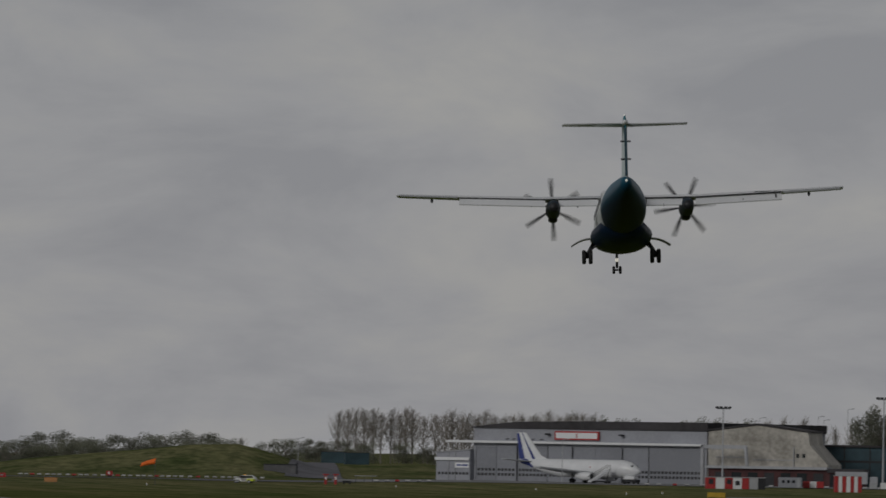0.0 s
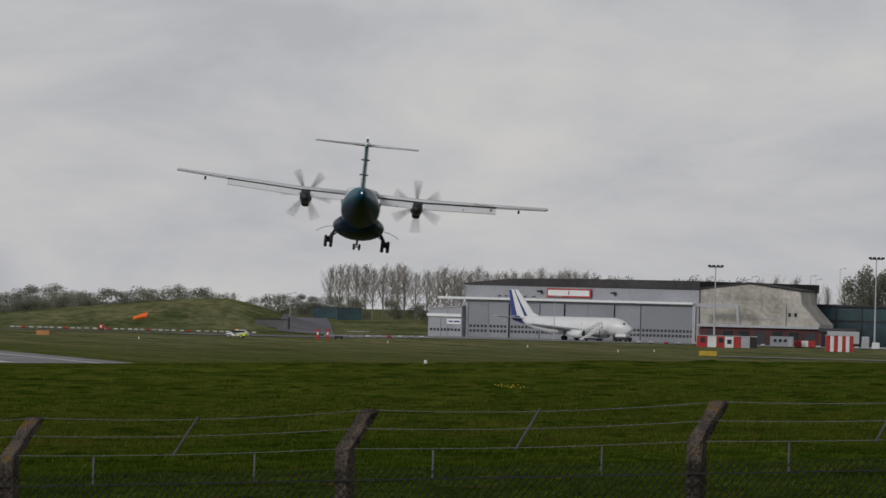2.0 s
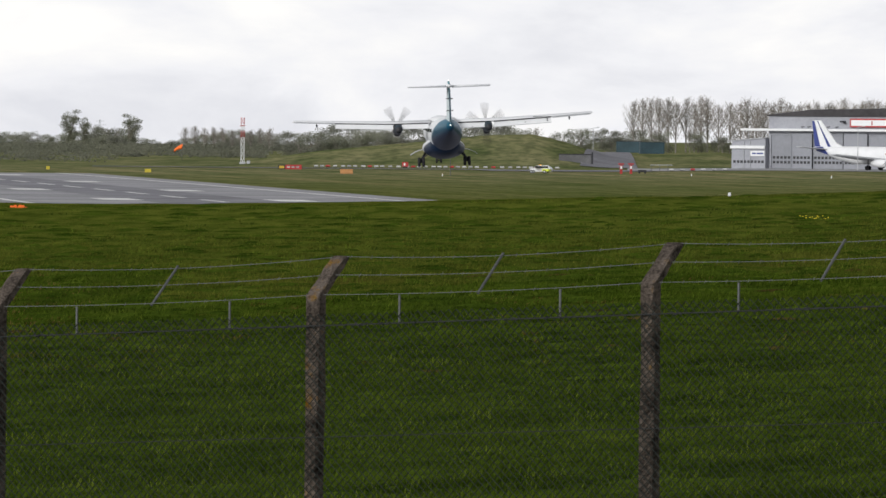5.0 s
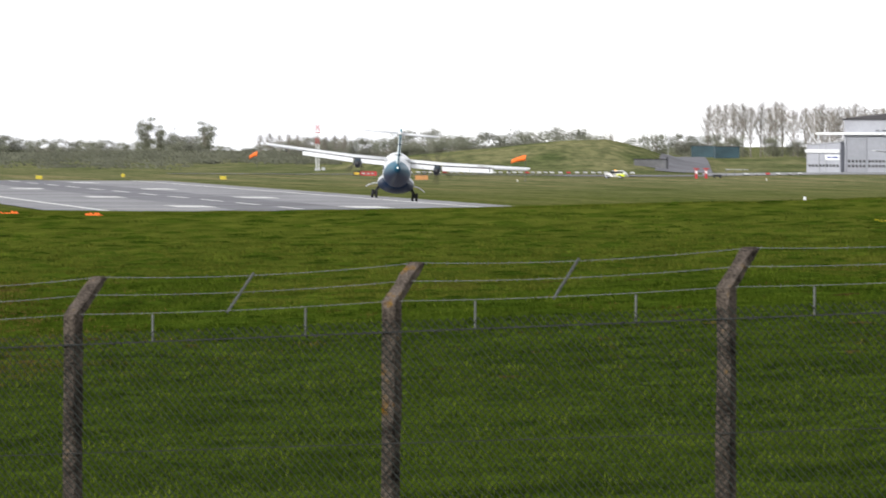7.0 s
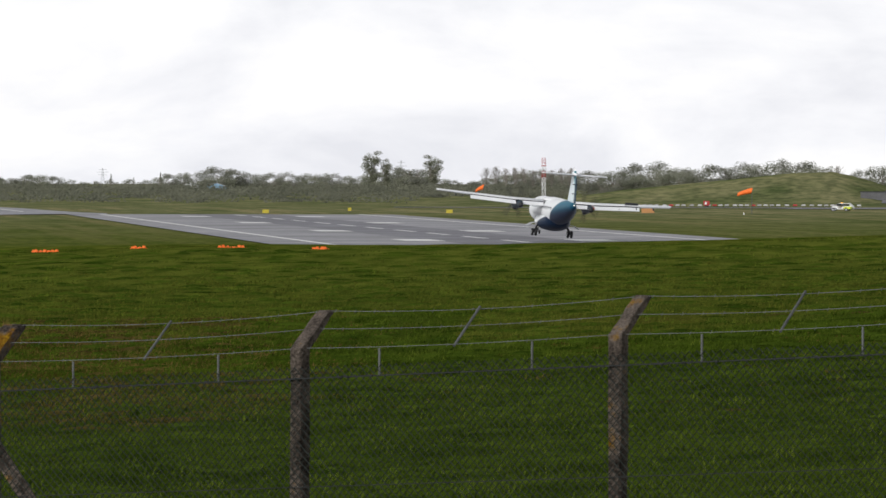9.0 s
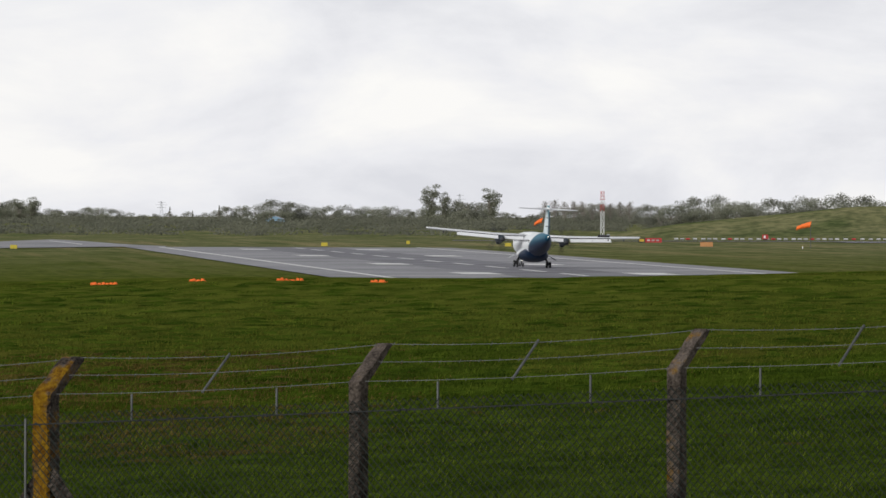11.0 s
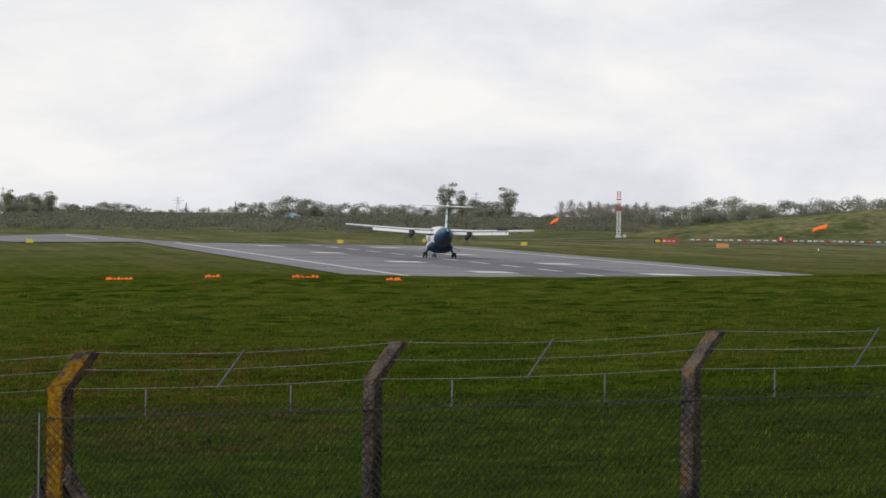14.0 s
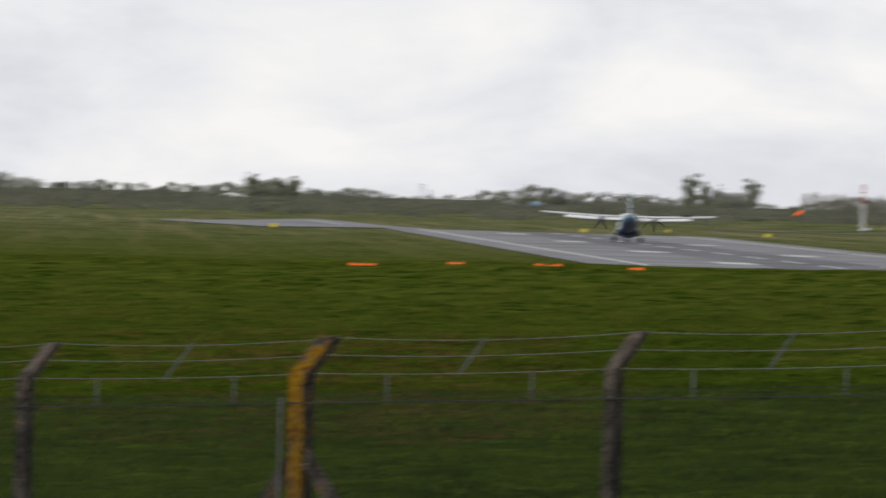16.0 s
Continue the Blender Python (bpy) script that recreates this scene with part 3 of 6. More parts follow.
# ---- the landing turboprop: nose to +y, origin on the ground between the main wheels ----
def build_turboprop():
    pl = thing("turboprop_airliner", pose(0, 500, 15), "white and teal twin-propeller airliner landing with wheels and flaps down", "airplane")
    f = bmesh.new()
    loft(f, [(12.4, 0, 2.55, 0.05, 0.05), (12.2, 0, 2.57, 0.42, 0.40), (11.6, 0, 2.62, 0.85, 0.84), (10.6, 0, 2.78, 1.22, 1.22), (9.3, 0, 2.93, 1.41, 1.45),
             (7.5, 0, 2.97, 1.43, 1.48), (-4.5, 0, 2.97, 1.43, 1.48), (-7.0, 0, 3.12, 1.36, 1.36), (-9.5, 0, 3.38, 1.10, 1.10), (-12.0, 0, 3.66, 0.72, 0.78),
             (-13.8, 0, 3.86, 0.38, 0.46), (-14.6, 0, 3.95, 0.16, 0.2)], 32)
    part("fuselage", f, LIVERY, pl, "white forward, teal and navy aft", True)
    b = bmesh.new()
    loft(b, [(5.4, 0, 2.1, 0.9, 0.5), (3.9, 0, 1.86, 1.42, 0.9), (1.8, 0, 1.66, 1.86, 0.98), (-1.2, 0, 1.66, 1.86, 0.98), (-3.2, 0, 1.88, 1.44, 0.9), (-5.4, 0, 2.2, 0.9, 0.5)], 24)
    part("belly_fairing", b, BELLY, pl, "bulged wheel fairing, white before and navy behind", True)
    w = bmesh.new()
    loft(w, [(2.6, 0, 4.24, 0.5, 0.12), (1.8, 0, 4.22, 1.15, 0.30), (-0.8, 0, 4.22, 1.2, 0.30), (-2.6, 0, 4.26, 0.6, 0.14)], 20)
    part("wing_fairing", w, WHITE, pl, "", True)
    for s in (-1, 1):
        w = foil(bmesh.new(), [(s * 0.2, 1.75, -0.55, 3.98), (s * 4.8, 1.75, -0.55, 3.98), (s * 9.6, 1.55, -0.33, 4.19), (s * 13.4, 1.35, -0.15, 4.38), (s * 13.52, 1.0, -0.02, 4.39)], 0.15)
        part("wing", w, WHITE, pl, "white high wing", True)
        for x0, x1, z0, z1 in ((1.35, 3.75, 3.86, 3.86), (4.55, 9.75, 3.86, 4.08)):
            fl = slab(bmesh.new(), [(s * x0, -0.52, z0), (s * x1, -0.52 + 0.20 * (x1 > 5), z1), (s * x1, -0.98 + 0.24 * (x1 > 5), z1 - 0.40), (s * x0, -1.02, z0 - 0.42)], 0.06)
            part("flap", fl, WHITE, pl, "white flap lowered behind the wing")
            # a dark bar stands in for the shadow line between wing and flap
            part("flap_shadow_line", tube(bmesh.new(), (s * x0, -0.57, z0 + 0.05), (s * x1, -0.57 + 0.20 * (x1 > 5), z1 + 0.05), 0.045, n=6), DARK, pl, "dark bar drawing the shadow line above the flap")
        ai = slab(bmesh.new(), [(s * 9.85, -0.30, 4.18), (s * 13.3, -0.14, 4.36), (s * 13.3, -0.42, 4.30), (s * 9.85, -0.66, 4.10)], 0.05)
        part("aileron", ai, GREY, pl, "grey aileron")
        for x in (2.6, 5.4, 7.4, 9.4, 11.4):
            z = 3.81 + max(0, x - 4.8) * 0.043
            fr = bmesh.new()
            loft(fr, [(0.3, s * x, z, 0.05, 0.06), (-0.4, s * x, z - 0.1, 0.09, 0.13), (-1.1 + 0.05 * x, s * x, z - 0.42 + 0.02 * x, 0.05, 0.06)], 8)
            part("flap_track", fr, DARK, pl, "", True)
        nc = bmesh.new()
        loft(nc, [(3.9, s * 4.05, 3.42, 0.30, 0.30), (3.5, s * 4.05, 3.40, 0.40, 0.44), (2.4, s * 4.05, 3.42, 0.45, 0.55), (0.4, s * 4.05, 3.50, 0.44, 0.53), (-0.9, s * 4.05, 3.50, 0.36, 0.38), (-1.5, s * 4.05, 3.50, 0.26, 0.26)], 18)
        eng = part("nacelle", nc, mat("nacelle_navy", (0.02, 0.035, 0.05), 0.5, vary=0.2), pl, "dark navy engine nacelle", True)
        ex = tube(bmesh.new(), (s * 4.05, -1.2, 3.42), (s * 4.05, -1.72, 3.38), 0.31, 0.27, 16)
        part("exhaust", ex, DARK, eng, "sooty dark exhaust pipe", True)
        ch = bmesh.new()
        loft(ch, [(3.85, s * 4.05, 3.0, 0.22, 0.12), (3.0, s * 4.05, 2.92, 0.3, 0.2), (1.6, s * 4.05, 3.0, 0.2, 0.1)], 12)
        part("intake", ch, DARK, eng, "", True)
        # main legs, wheels and doors
        lg = tube(bmesh.new(), (s * 1.55, 0.25, 1.45), (s * 2.05, 0, 0.62), 0.11)
        tube(lg, (s * 2.05, 0, 0.75), (s * 2.05, 0, 0.35), 0.09)
        tube(lg, (s * 1.75, 0, 0.43), (s * 2.35, 0, 0.43), 0.07)
        tube(lg, (s * 1.4, -0.5, 1.2), (s * 2.0, -0.05, 0.7), 0.05)
        gear = part("main_leg", lg, DARK, pl, "dark main landing leg", True)
        for x in (1.86, 2.26):
            wheel_parts(gear, s * x, 0, 0.43, 0.43, 0.24)
        d = bmesh.new()
        for i in range(5):
            a0, a1 = i / 5, (i + 1) / 5
            px, pz = lambda a: s * (1.85 + 1.15 * a), lambda a: 1.52 - 0.02 * a - 0.42 * a * a
            slab(d, [(px(a0), 0.9, pz(a0)), (px(a1), 0.9, pz(a1)), (px(a1), -0.7, pz(a1)), (px(a0), -0.7, pz(a0))], 0.04)
        part("gear_door", d, GREY, pl, "curved open wheel door")
        tp = foil(bmesh.new(), [(s * 0.05, -12.1, -14.0, 7.40), (s * 3.68, -12.75, -13.85, 7.42)], 0.11)
        part("tailplane", tp, WHITE, pl, "", True)
        el = slab(bmesh.new(), [(s * 0.25, -13.95, 7.40), (s * 3.6, -13.83, 7.42), (s * 3.6, -14.15, 7.40), (s * 0.25, -14.5, 7.37)], 0.05)
        part("elevator", el, GREY, pl)
        nl = boxed(s * 13.45 - 0.08, s * 13.45 + 0.08, 0.5, 0.8, 4.34, 4.42, bevel=0.03)
        part("navigation_light", nl, RED if s < 0 else mat("green_lens", (0.02, 0.5, 0.1), 0.2), pl)
    fin = bmesh.new()
    prof = [(0, 0), (0.05, 0.10), (0.3, 0.15), (0.65, 0.10), (1, 0.02)]
    rows = []
    for z, yl, yt, k in ((3.9, -8.9, -14.3, 1.0), (4.6, -10.3, -14.35, 1.0), (7.6, -12.0, -14.4, 1.3), (7.9, -12.5, -14.2, 0.9)):
        c = yl - yt
        rows.append([fin.verts.new((sgn * c * a2 * 0.31 * k, yl - c * a, z)) for sgn, seq in ((1, prof), (-1, prof[::-1][1:-1])) for a, a2 in seq])
    for a, b2 in zip(rows, rows[1:]):
        for i in range(len(a)):
            fin.faces.new((a[i], a[(i + 1) % len(a)], b2[(i + 1) % len(a)], b2[i]))
    fin.faces.new(rows[0])
    fin.faces.new(rows[-1])
    bmesh.ops.recalc_face_normals(fin, faces=fin.faces)
    part("fin", fin, FINLIV, pl, "pale teal tail fin", True)
    rd = slab(bmesh.new(), [(-0.07, -14.36, 4.3), (-0.07, -14.42, 7.1), (-0.07, -14.75, 7.1), (-0.07, -15.15, 4.3)], 0.14)
    part("rudder", rd, mat("rudder_teal", (0.02, 0.055, 0.08), 0.4, vary=0.2), pl, "dark teal rudder")
    for z in (5.3, 6.35):
        part("hinge_fairing", tube(bmesh.new(), (-0.3, -14.25, z), (0.3, -14.25, z), 0.05, n=6), DARK, pl)
    bu = bmesh.new()
    loft(bu, [(-11.8, 0, 7.44, 0.05, 0.05), (-12.5, 0, 7.48, 0.22, 0.2), (-13.9, 0, 7.48, 0.2, 0.2), (-14.9, 0, 7.45, 0.05, 0.05)], 12)
    part("tail_bullet", bu, WHITE, pl, "", True)
    part("beacon", tube(bmesh.new(), (0, -13.2, 7.88), (0, -13.2, 8.0), 0.06, 0.03), LAMPGLOW, pl, "lit white tail beacon")
    part("tail_lamp", tube(bmesh.new(), (0, -14.55, 4.02), (0, -14.72, 4.04), 0.08, 0.05), LAMPGLOW, pl, "lit white lamp at the tail")
    ng = tube(bmesh.new(), (0, 10.6, 1.8), (0, 10.79, 0.35), 0.08)
    tube(ng, (-0.22, 10.79, 0.24), (0.22, 10.79, 0.24), 0.05)
    nose = part("nose_leg", ng, DARK, pl, "dark nose landing leg", True)
    for x in (-0.2, 0.2):
        wheel_parts(nose, x, 10.79, 0.24, 0.24, 0.17)
    part("landing_lamp", tube(bmesh.new(), (0, 10.62, 0.85), (0, 10.5, 0.85), 0.13, 0.10), LAMPGLOW, nose, "lit landing lamp")
    for s in (-1, 1):
        for i in range(20):
            y = 8.2 - i * 0.78
            if y < -7.5:
                break
            wn = boxed(s * 1.40 - 0.03, s * 1.40 + 0.03, y - 0.12, y + 0.12, 3.15, 3.5, bevel=0.015) if y > -4.5 else boxed(s * 1.37 - 0.03, s * 1.37 + 0.03, y - 0.12, y + 0.12, 3.2, 3.52, bevel=0.015)
            part("cabin_window", wn, GLASS, pl)
    # propellers: spinner with six blades, spinning on the y axis
    props, spoilers = [], []
    sp = boxed(-0.75, 0.75, -0.42, 0.0, -0.015, 0.015, bevel=0.005)
    spoilers.append(part("spoiler", sp, DARK, pl, "dark spoiler panel on the wing", at=pose(8.9, 0.2, 4.215)))
    BLADEGREY = mat("propeller_black", (0.025, 0.025, 0.027), 0.5, vary=0.2)
    for s in (-1, 1):
        sp = bmesh.new()
        loft(sp, [(0.55, 0, 0, 0.03, 0.03), (0.4, 0, 0, 0.17, 0.17), (0.1, 0, 0, 0.28, 0.28), (-0.1, 0, 0, 0.3, 0.3)], 16)
        hub = part("propeller", sp, DARK, pl, "dark six-bladed propeller", True, at=pose(s * 4.05, 4.02, 3.40))
        for i in range(6):
            bl = bmesh.new()
            st = [(0.25, 0.06, 55), (0.6, 0.095, 45), (1.1, 0.115, 33), (1.6, 0.105, 25), (1.93, 0.06, 20)]
            rr = []
            for r, wd, tw in st:
                cw, sw = math.cos(radians(tw)) * wd, math.sin(radians(tw)) * wd
                rr.append([bl.verts.new(p) for p in ((-cw, -sw, r), (0, 0.03, r), (cw, sw, r), (0, -0.03, r))])
            for a, b2 in zip(rr, rr[1:]):
                for k in range(4):
                    bl.faces.new((a[k], a[(k + 1) % 4], b2[(k + 1) % 4], b2[k]))
            bl.faces.new(rr[0])
            bl.faces.new(rr[-1])
            bmesh.ops.recalc_face_normals(bl, faces=bl.faces)
            part("blade", bl, BLADEGREY, hub, at=pose(0, 0, 0, 0, 60 * i, 0))
        props.append((hub, s))
    return pl, props, spoilers


PLANE, PROPS, SPOILERS = build_turboprop()

# ---- the perimeter fence ----
FC, FS = 2.605, -1.49          # one bay along the fence
FX, FY = -0.96, 60.3


def fence_point(i, z=None):
    x, y = FX + FC * i, FY + FS * i
    return Vector((x, y, (land(x, y) if z is None else z)))


def fence_top(i):
    """Height of the bend of the posts along the fence."""
    return 6.71 + 0.052 * 3 * i * 0.97


FDIR = Vector((FC, FS, 0)).normalized()
FOUT = Vector((-FDIR.y, FDIR.x, 0))
ARM = FOUT * 0.40 + Vector((0, 0, 0.31))


def build_fence():
    fn = thing("perimeter_fence", pose(0, 0, 0), "chain-link fence on cranked concrete posts with three barbed wires", "fence", kind="structure")
    rnd = random.Random(4)
    for i in range(-6, 6):
        strain = i in (-2, 5)
        hw = 0.086 if strain else 0.061
        top = fence_top(i)
        base = fence_point(i) - FDIR * (0.10 if strain else 0.0)
        bm = bmesh.new()
        foot, bend = Vector((base.x, base.y, base.z - 0.4)), Vector((base.x, base.y, top))
        levels = [(foot.lerp(bend, f), 1.0) for f in (0, 0.3, 0.45, 0.6, 0.72, 0.82, 0.9, 0.96, 1.0)] + [(bend + ARM * f, k) for f, k in ((0.2, 1.02), (0.45, 0.98), (0.7, 1.0), (0.9, 0.95), (1.0, 0.80))]
        rows = []
        for p, k in levels:
            ring = []
            for u, v in ((-1, -0.8), (-0.8, -1), (0.8, -1), (1, -0.8), (1, 0.8), (0.8, 1), (-0.8, 1), (-1, 0.8)):
                j = 0.007
                ring.append(bm.verts.new(p + FDIR * (u * hw * k + rnd.uniform(-j, j)) + FOUT * (v * hw * k + rnd.uniform(-j, j))))
            rows.append(ring)
        for a, b in zip(rows, rows[1:]):
            for k in range(8):
                bm.faces.new((a[k], a[(k + 1) % 8], b[(k + 1) % 8], b[k]))
        bm.faces.new(rows[-1])
        bmesh.ops.recalc_face_normals(bm, faces=bm.faces)
        post = part("post", bm, LICHEN if strain else POSTCON, fn, "strainer post covered in yellow lichen" if strain else "weathered concrete post with a cranked top")
        if strain:
            for s in (-1, 1):
                a = Vector((base.x, base.y, top - 0.62))
                q = a + FDIR * s * 1.5
                q.z = land(q.x, q.y) - 0.1
                part("stay", tube(bmesh.new(), a, q, 0.085, n=4), POSTCON, post, "slanting concrete stay")
            part("stretcher_bar", tube(bmesh.new(), base + FDIR * -0.14 + FOUT * -0.1, Vector((base.x, base.y, top - 0.2)) + FDIR * -0.14 + FOUT * -0.1, 0.012, n=6), STEEL, post)
    for i in range(-6, 5):
        t0, t1 = fence_top(i), fence_top(i + 1)
        p0, p1 = fence_point(i, t0), fence_point(i + 1, t1)
        # three barbed wires, slightly slack, with barbs
        for k, frac in enumerate((0.02, 0.52, 0.98)):
            bm = bmesh.new()
            last = None
            for j in range(9):
                u = j / 8
                q = p0.lerp(p1, u) + ARM * frac + Vector((0, 0, -0.035 * 4 * u * (1 - u) * (0.6 + 0.3 * k)))
                if last is not None:
                    tube(bm, last, q, 0.0032, n=4)
                    for m in (0.25, 0.75):
                        c = last.lerp(q, m)
                        tube(bm, c + Vector((-0.006, 0, -0.014)), c + Vector((0.006, 0, 0.014)), 0.002, n=3)
                last = q
            part("barbed_wire", bm, STEEL, fn)
        # droppers between the wires
        m = p0.lerp(p1, 0.49) + Vector((0, 0, -0.03))
        part("dropper", tube(bmesh.new(), m, m + ARM, 0.011, n=6), STEEL, fn, "thin slanting galvanised dropper")
        for u in (0.255, 0.735):
            c = p0.lerp(p1, u)
            part("stub", tube(bmesh.new(), c + Vector((0, 0, -0.02)), c + Vector((0, 0, -0.24)), 0.010, n=6), STEEL, fn, "short galvanised upright")
        # line wires and the woven mesh
        for dz in (-0.24, -1.12, -2.0):
            lw = tube(bmesh.new(), p0 + Vector((0, 0, dz)) - FOUT * 0.09, p1 + Vector((0, 0, dz)) - FOUT * 0.09, 0.0065 if dz > -1 else 0.004, n=4)
            for j in range(24 if dz > -1 else 0):       # tying twists along the top wire
                c = p0.lerp(p1, rnd.random()) + Vector((0, 0, dz)) - FOUT * 0.095
                e = Vector((rnd.uniform(0.008, 0.026), -0.008, rnd.uniform(-0.012, 0.012)))
                tube(lw, c - e, c + e, rnd.uniform(0.006, 0.011), n=4)
            part("line_wire", lw, TIEWIRE, fn)
        bm = bmesh.new()
        n, h, up = 43, 2.25, 32
        for j in range(-up, n + 1):
            for s in (1, -1):
                u0 = j if s > 0 else n - j
                a_u, b_u, a_h, b_h = float(u0), float(u0 + s * up), 0.0, 1.0
                if s > 0:
                    if a_u < 0:
                        a_h, a_u = -a_u / up, 0.0
                    if b_u > n:
                        b_h, b_u = (n - u0) / up, float(n)
                else:
                    if a_u > n:
                        a_h, a_u = (a_u - n) / up, float(n)
                    if b_u < 0:
                        b_h, b_u = u0 / up, 0.0
                if b_h - a_h < 0.02:
                    continue
                jit = rnd.uniform(-0.004, 0.004)
                a = p0.lerp(p1, a_u / n) + Vector((0, 0, -0.15 - h * a_h + jit)) - FOUT * (0.085 + 0.003 * s)
                b = p0.lerp(p1, b_u / n) + Vector((0, 0, -0.15 - h * b_h + jit)) - FOUT * (0.085 + 0.003 * s)
                tube(bm, a, b, 0.0036, n=3)
        part("chain_link_mesh", bm, MESHWIRE, fn, "diamond wire mesh")["kind"] = "stuff"


build_fence()


# ---- hangars and the apron ----
HB, HD = 3.346, 1748           # middle of the hangar front


def frame_between(b0, d0, b1, d1, z):
    """A pose with x along a front from one bearing and range to another; y goes into the building."""
    p, q = Vector(polar(b0, d0)), Vector(polar(b1, d1))
    m = Matrix.Translation((p.x, p.y, z)) @ Matrix.Rotation(math.atan2(q.y - p.y, q.x - p.x), 4, "Z")
    return m, (q - p).length


def build_hangar():
    m, w = frame_between(2.471, 1765, 4.221, 1737, 0.55)
    h = thing("hangar", m, "long pale grey aircraft hangar with sliding doors and a dark roof", "hangar")
    dp = 62
    sh = bmesh.new()
    box(sh, 0, w, 0.5, dp, 7.9, 12.2)
    part("front_wall", sh, HANGAR, h)
    for x0, x1, y0, y1 in ((0, 0.6, 0.5, dp), (w - 0.6, w, 0.5, dp), (0.6, w - 0.6, dp - 0.5, dp)):
        part("wall", boxed(x0, x1, y0, y1, 0, 7.89), HANGAR, h)
    part("slab", boxed(0.6, w - 0.6, 1.2, dp - 0.5, -0.6, 0.05), CONCRETE, h)
    rf = bmesh.new()
    outline = [(-0.4, 12.2), (-0.4, 12.45), (6.0, 13.2), (11.5, 13.75), (w * 0.5, 14.1), (w - 4, 14.2), (w + 0.3, 14.2), (w + 0.3, 12.25)]
    f0 = [rf.verts.new((x, 0.1, z)) for x, z in outline]
    f1 = [rf.verts.new((x, dp + 0.3, z)) for x, z in outline]
    for i in range(len(outline)):
        j = (i + 1) % len(outline)
        rf.faces.new((f0[i], f0[j], f1[j], f1[i]))
    rf.faces.new(f0[::-1])
    rf.faces.new(f1)
    bmesh.ops.recalc_face_normals(rf, faces=rf.faces)
    roof = part("roof", rf, ROOF, h, "dark shallow roof")
    part("canopy", boxed(-6.6, w - 0.2, -1.3, 0.7, 8.75, 9.3, bevel=0.08), WHITE, h, "pale door-track canopy")
    part("canopy_brace", tube(tube(bmesh.new(), (-6.2, -0.8, 8.35), (-5.4, -0.8, 3.0), 0.09), (-5.4, -0.8, 3.0), (-4.6, -0.8, 8.35), 0.09), GREY, h)
    xs = [0.7, 6.2, 11.5, 19.7, 25.9, 31.9, 38.8, 45.8, w - 0.7]
    for i, (a, b) in enumerate(zip(xs, xs[1:])):
        y = 0.15 if i % 2 else 0.55
        dr = part("door", boxed(a, b - 0.12, y, y + 0.25, 0.1, 8.3, bevel=0.03), DOORS, h, "tall grey sliding door leaf")
        k = max(2, int((b - a) / 0.95))
        for zc in (1.25, 2.35):
            for j in range(k):
                x = a + 0.35 + j * (b - a - 0.6) / k
                part("pane", boxed(x, x + 0.66, y - 0.04, y + 0.02, zc, zc + 0.6), DARK, dr)
    for i in range(1, 8):
        part("door_post", boxed(xs[i] - 0.12, xs[i] + 0.02, 0.0, 0.12, 0.1, 8.3), DARK if i in (3, 7) else DOORS, h)
    sg = part("sign", boxed(21.4, 32.9, -0.15, 0.35, 9.75, 11.75, bevel=0.05), RED, h, "white signboard with a thick red frame")
    part("board", boxed(21.8, 32.5, -0.25, -0.15, 10.1, 11.4), WHITE, sg)
    part("bar", boxed(27.1, 27.35, -0.29, -0.25, 10.3, 11.2), RED, sg)
    for x in (19.2, 38.3):
        fl = boxed(x, x + 0.9, -0.9, 0.4, 10.8, 11.2, bevel=0.05)
        part("floodlight", fl, DARK, h)
    for x in (9.5, 11.2, 14.0, 16.2, 18.4):
        part("lamp_bracket", tube(tube(bmesh.new(), (x, -0.9, 9.35), (x, -0.9, 9.75), 0.06), (x - 0.4, -0.9, 9.72), (x + 0.5, -0.9, 9.8), 0.11), DARK, h)
    # low annexe at the end
    an = thing("annexe", m @ pose(-9.0, -1.0, 0), "low pale annexe with a sloping roof at the hangar's end", "building")
    bm = slab(bmesh.new(), [(0, 0, 0), (0, 0, 6.3), (8.9, 0, 7.0), (8.9, 0, 0)], 14)
    for v in bm.verts:
        v.co.y = abs(v.co.y)
    part("wall", bm, HANGAR, an)
    part("roof", slab(bmesh.new(), [(-0.3, -0.3, 6.3), (8.8, -0.3, 7.05), (8.8, 14, 7.05), (-0.3, 14, 6.3)], 0.2), GREY, an)
    part("ledge", boxed(-0.2, 8.9, -0.5, 0, 4.6, 5.3, bevel=0.05), WHITE, an)
    sb = part("sign", boxed(5.0, 8.7, -0.2, -0.02, 2.9, 4.1), WHITE, an, "small white sign with dark lettering bars")
    for x0, x1 in ((5.5, 6.6), (6.8, 8.4)):
        part("bar", boxed(x0, x1, -0.23, -0.2, 3.35, 3.7), BLUE, sb)
    for j in range(9):
        part("pane", boxed(0.5 + j * 0.92, 1.12 + j * 0.92, -0.06, 0.02, 1.3, 1.9), DARK, an)
    for x in (3.3, 5.0):
        part("drainpipe", tube(bmesh.new(), (x, -0.15, 0), (x, -0.15, 6.4), 0.08), GREY, an)


build_hangar()


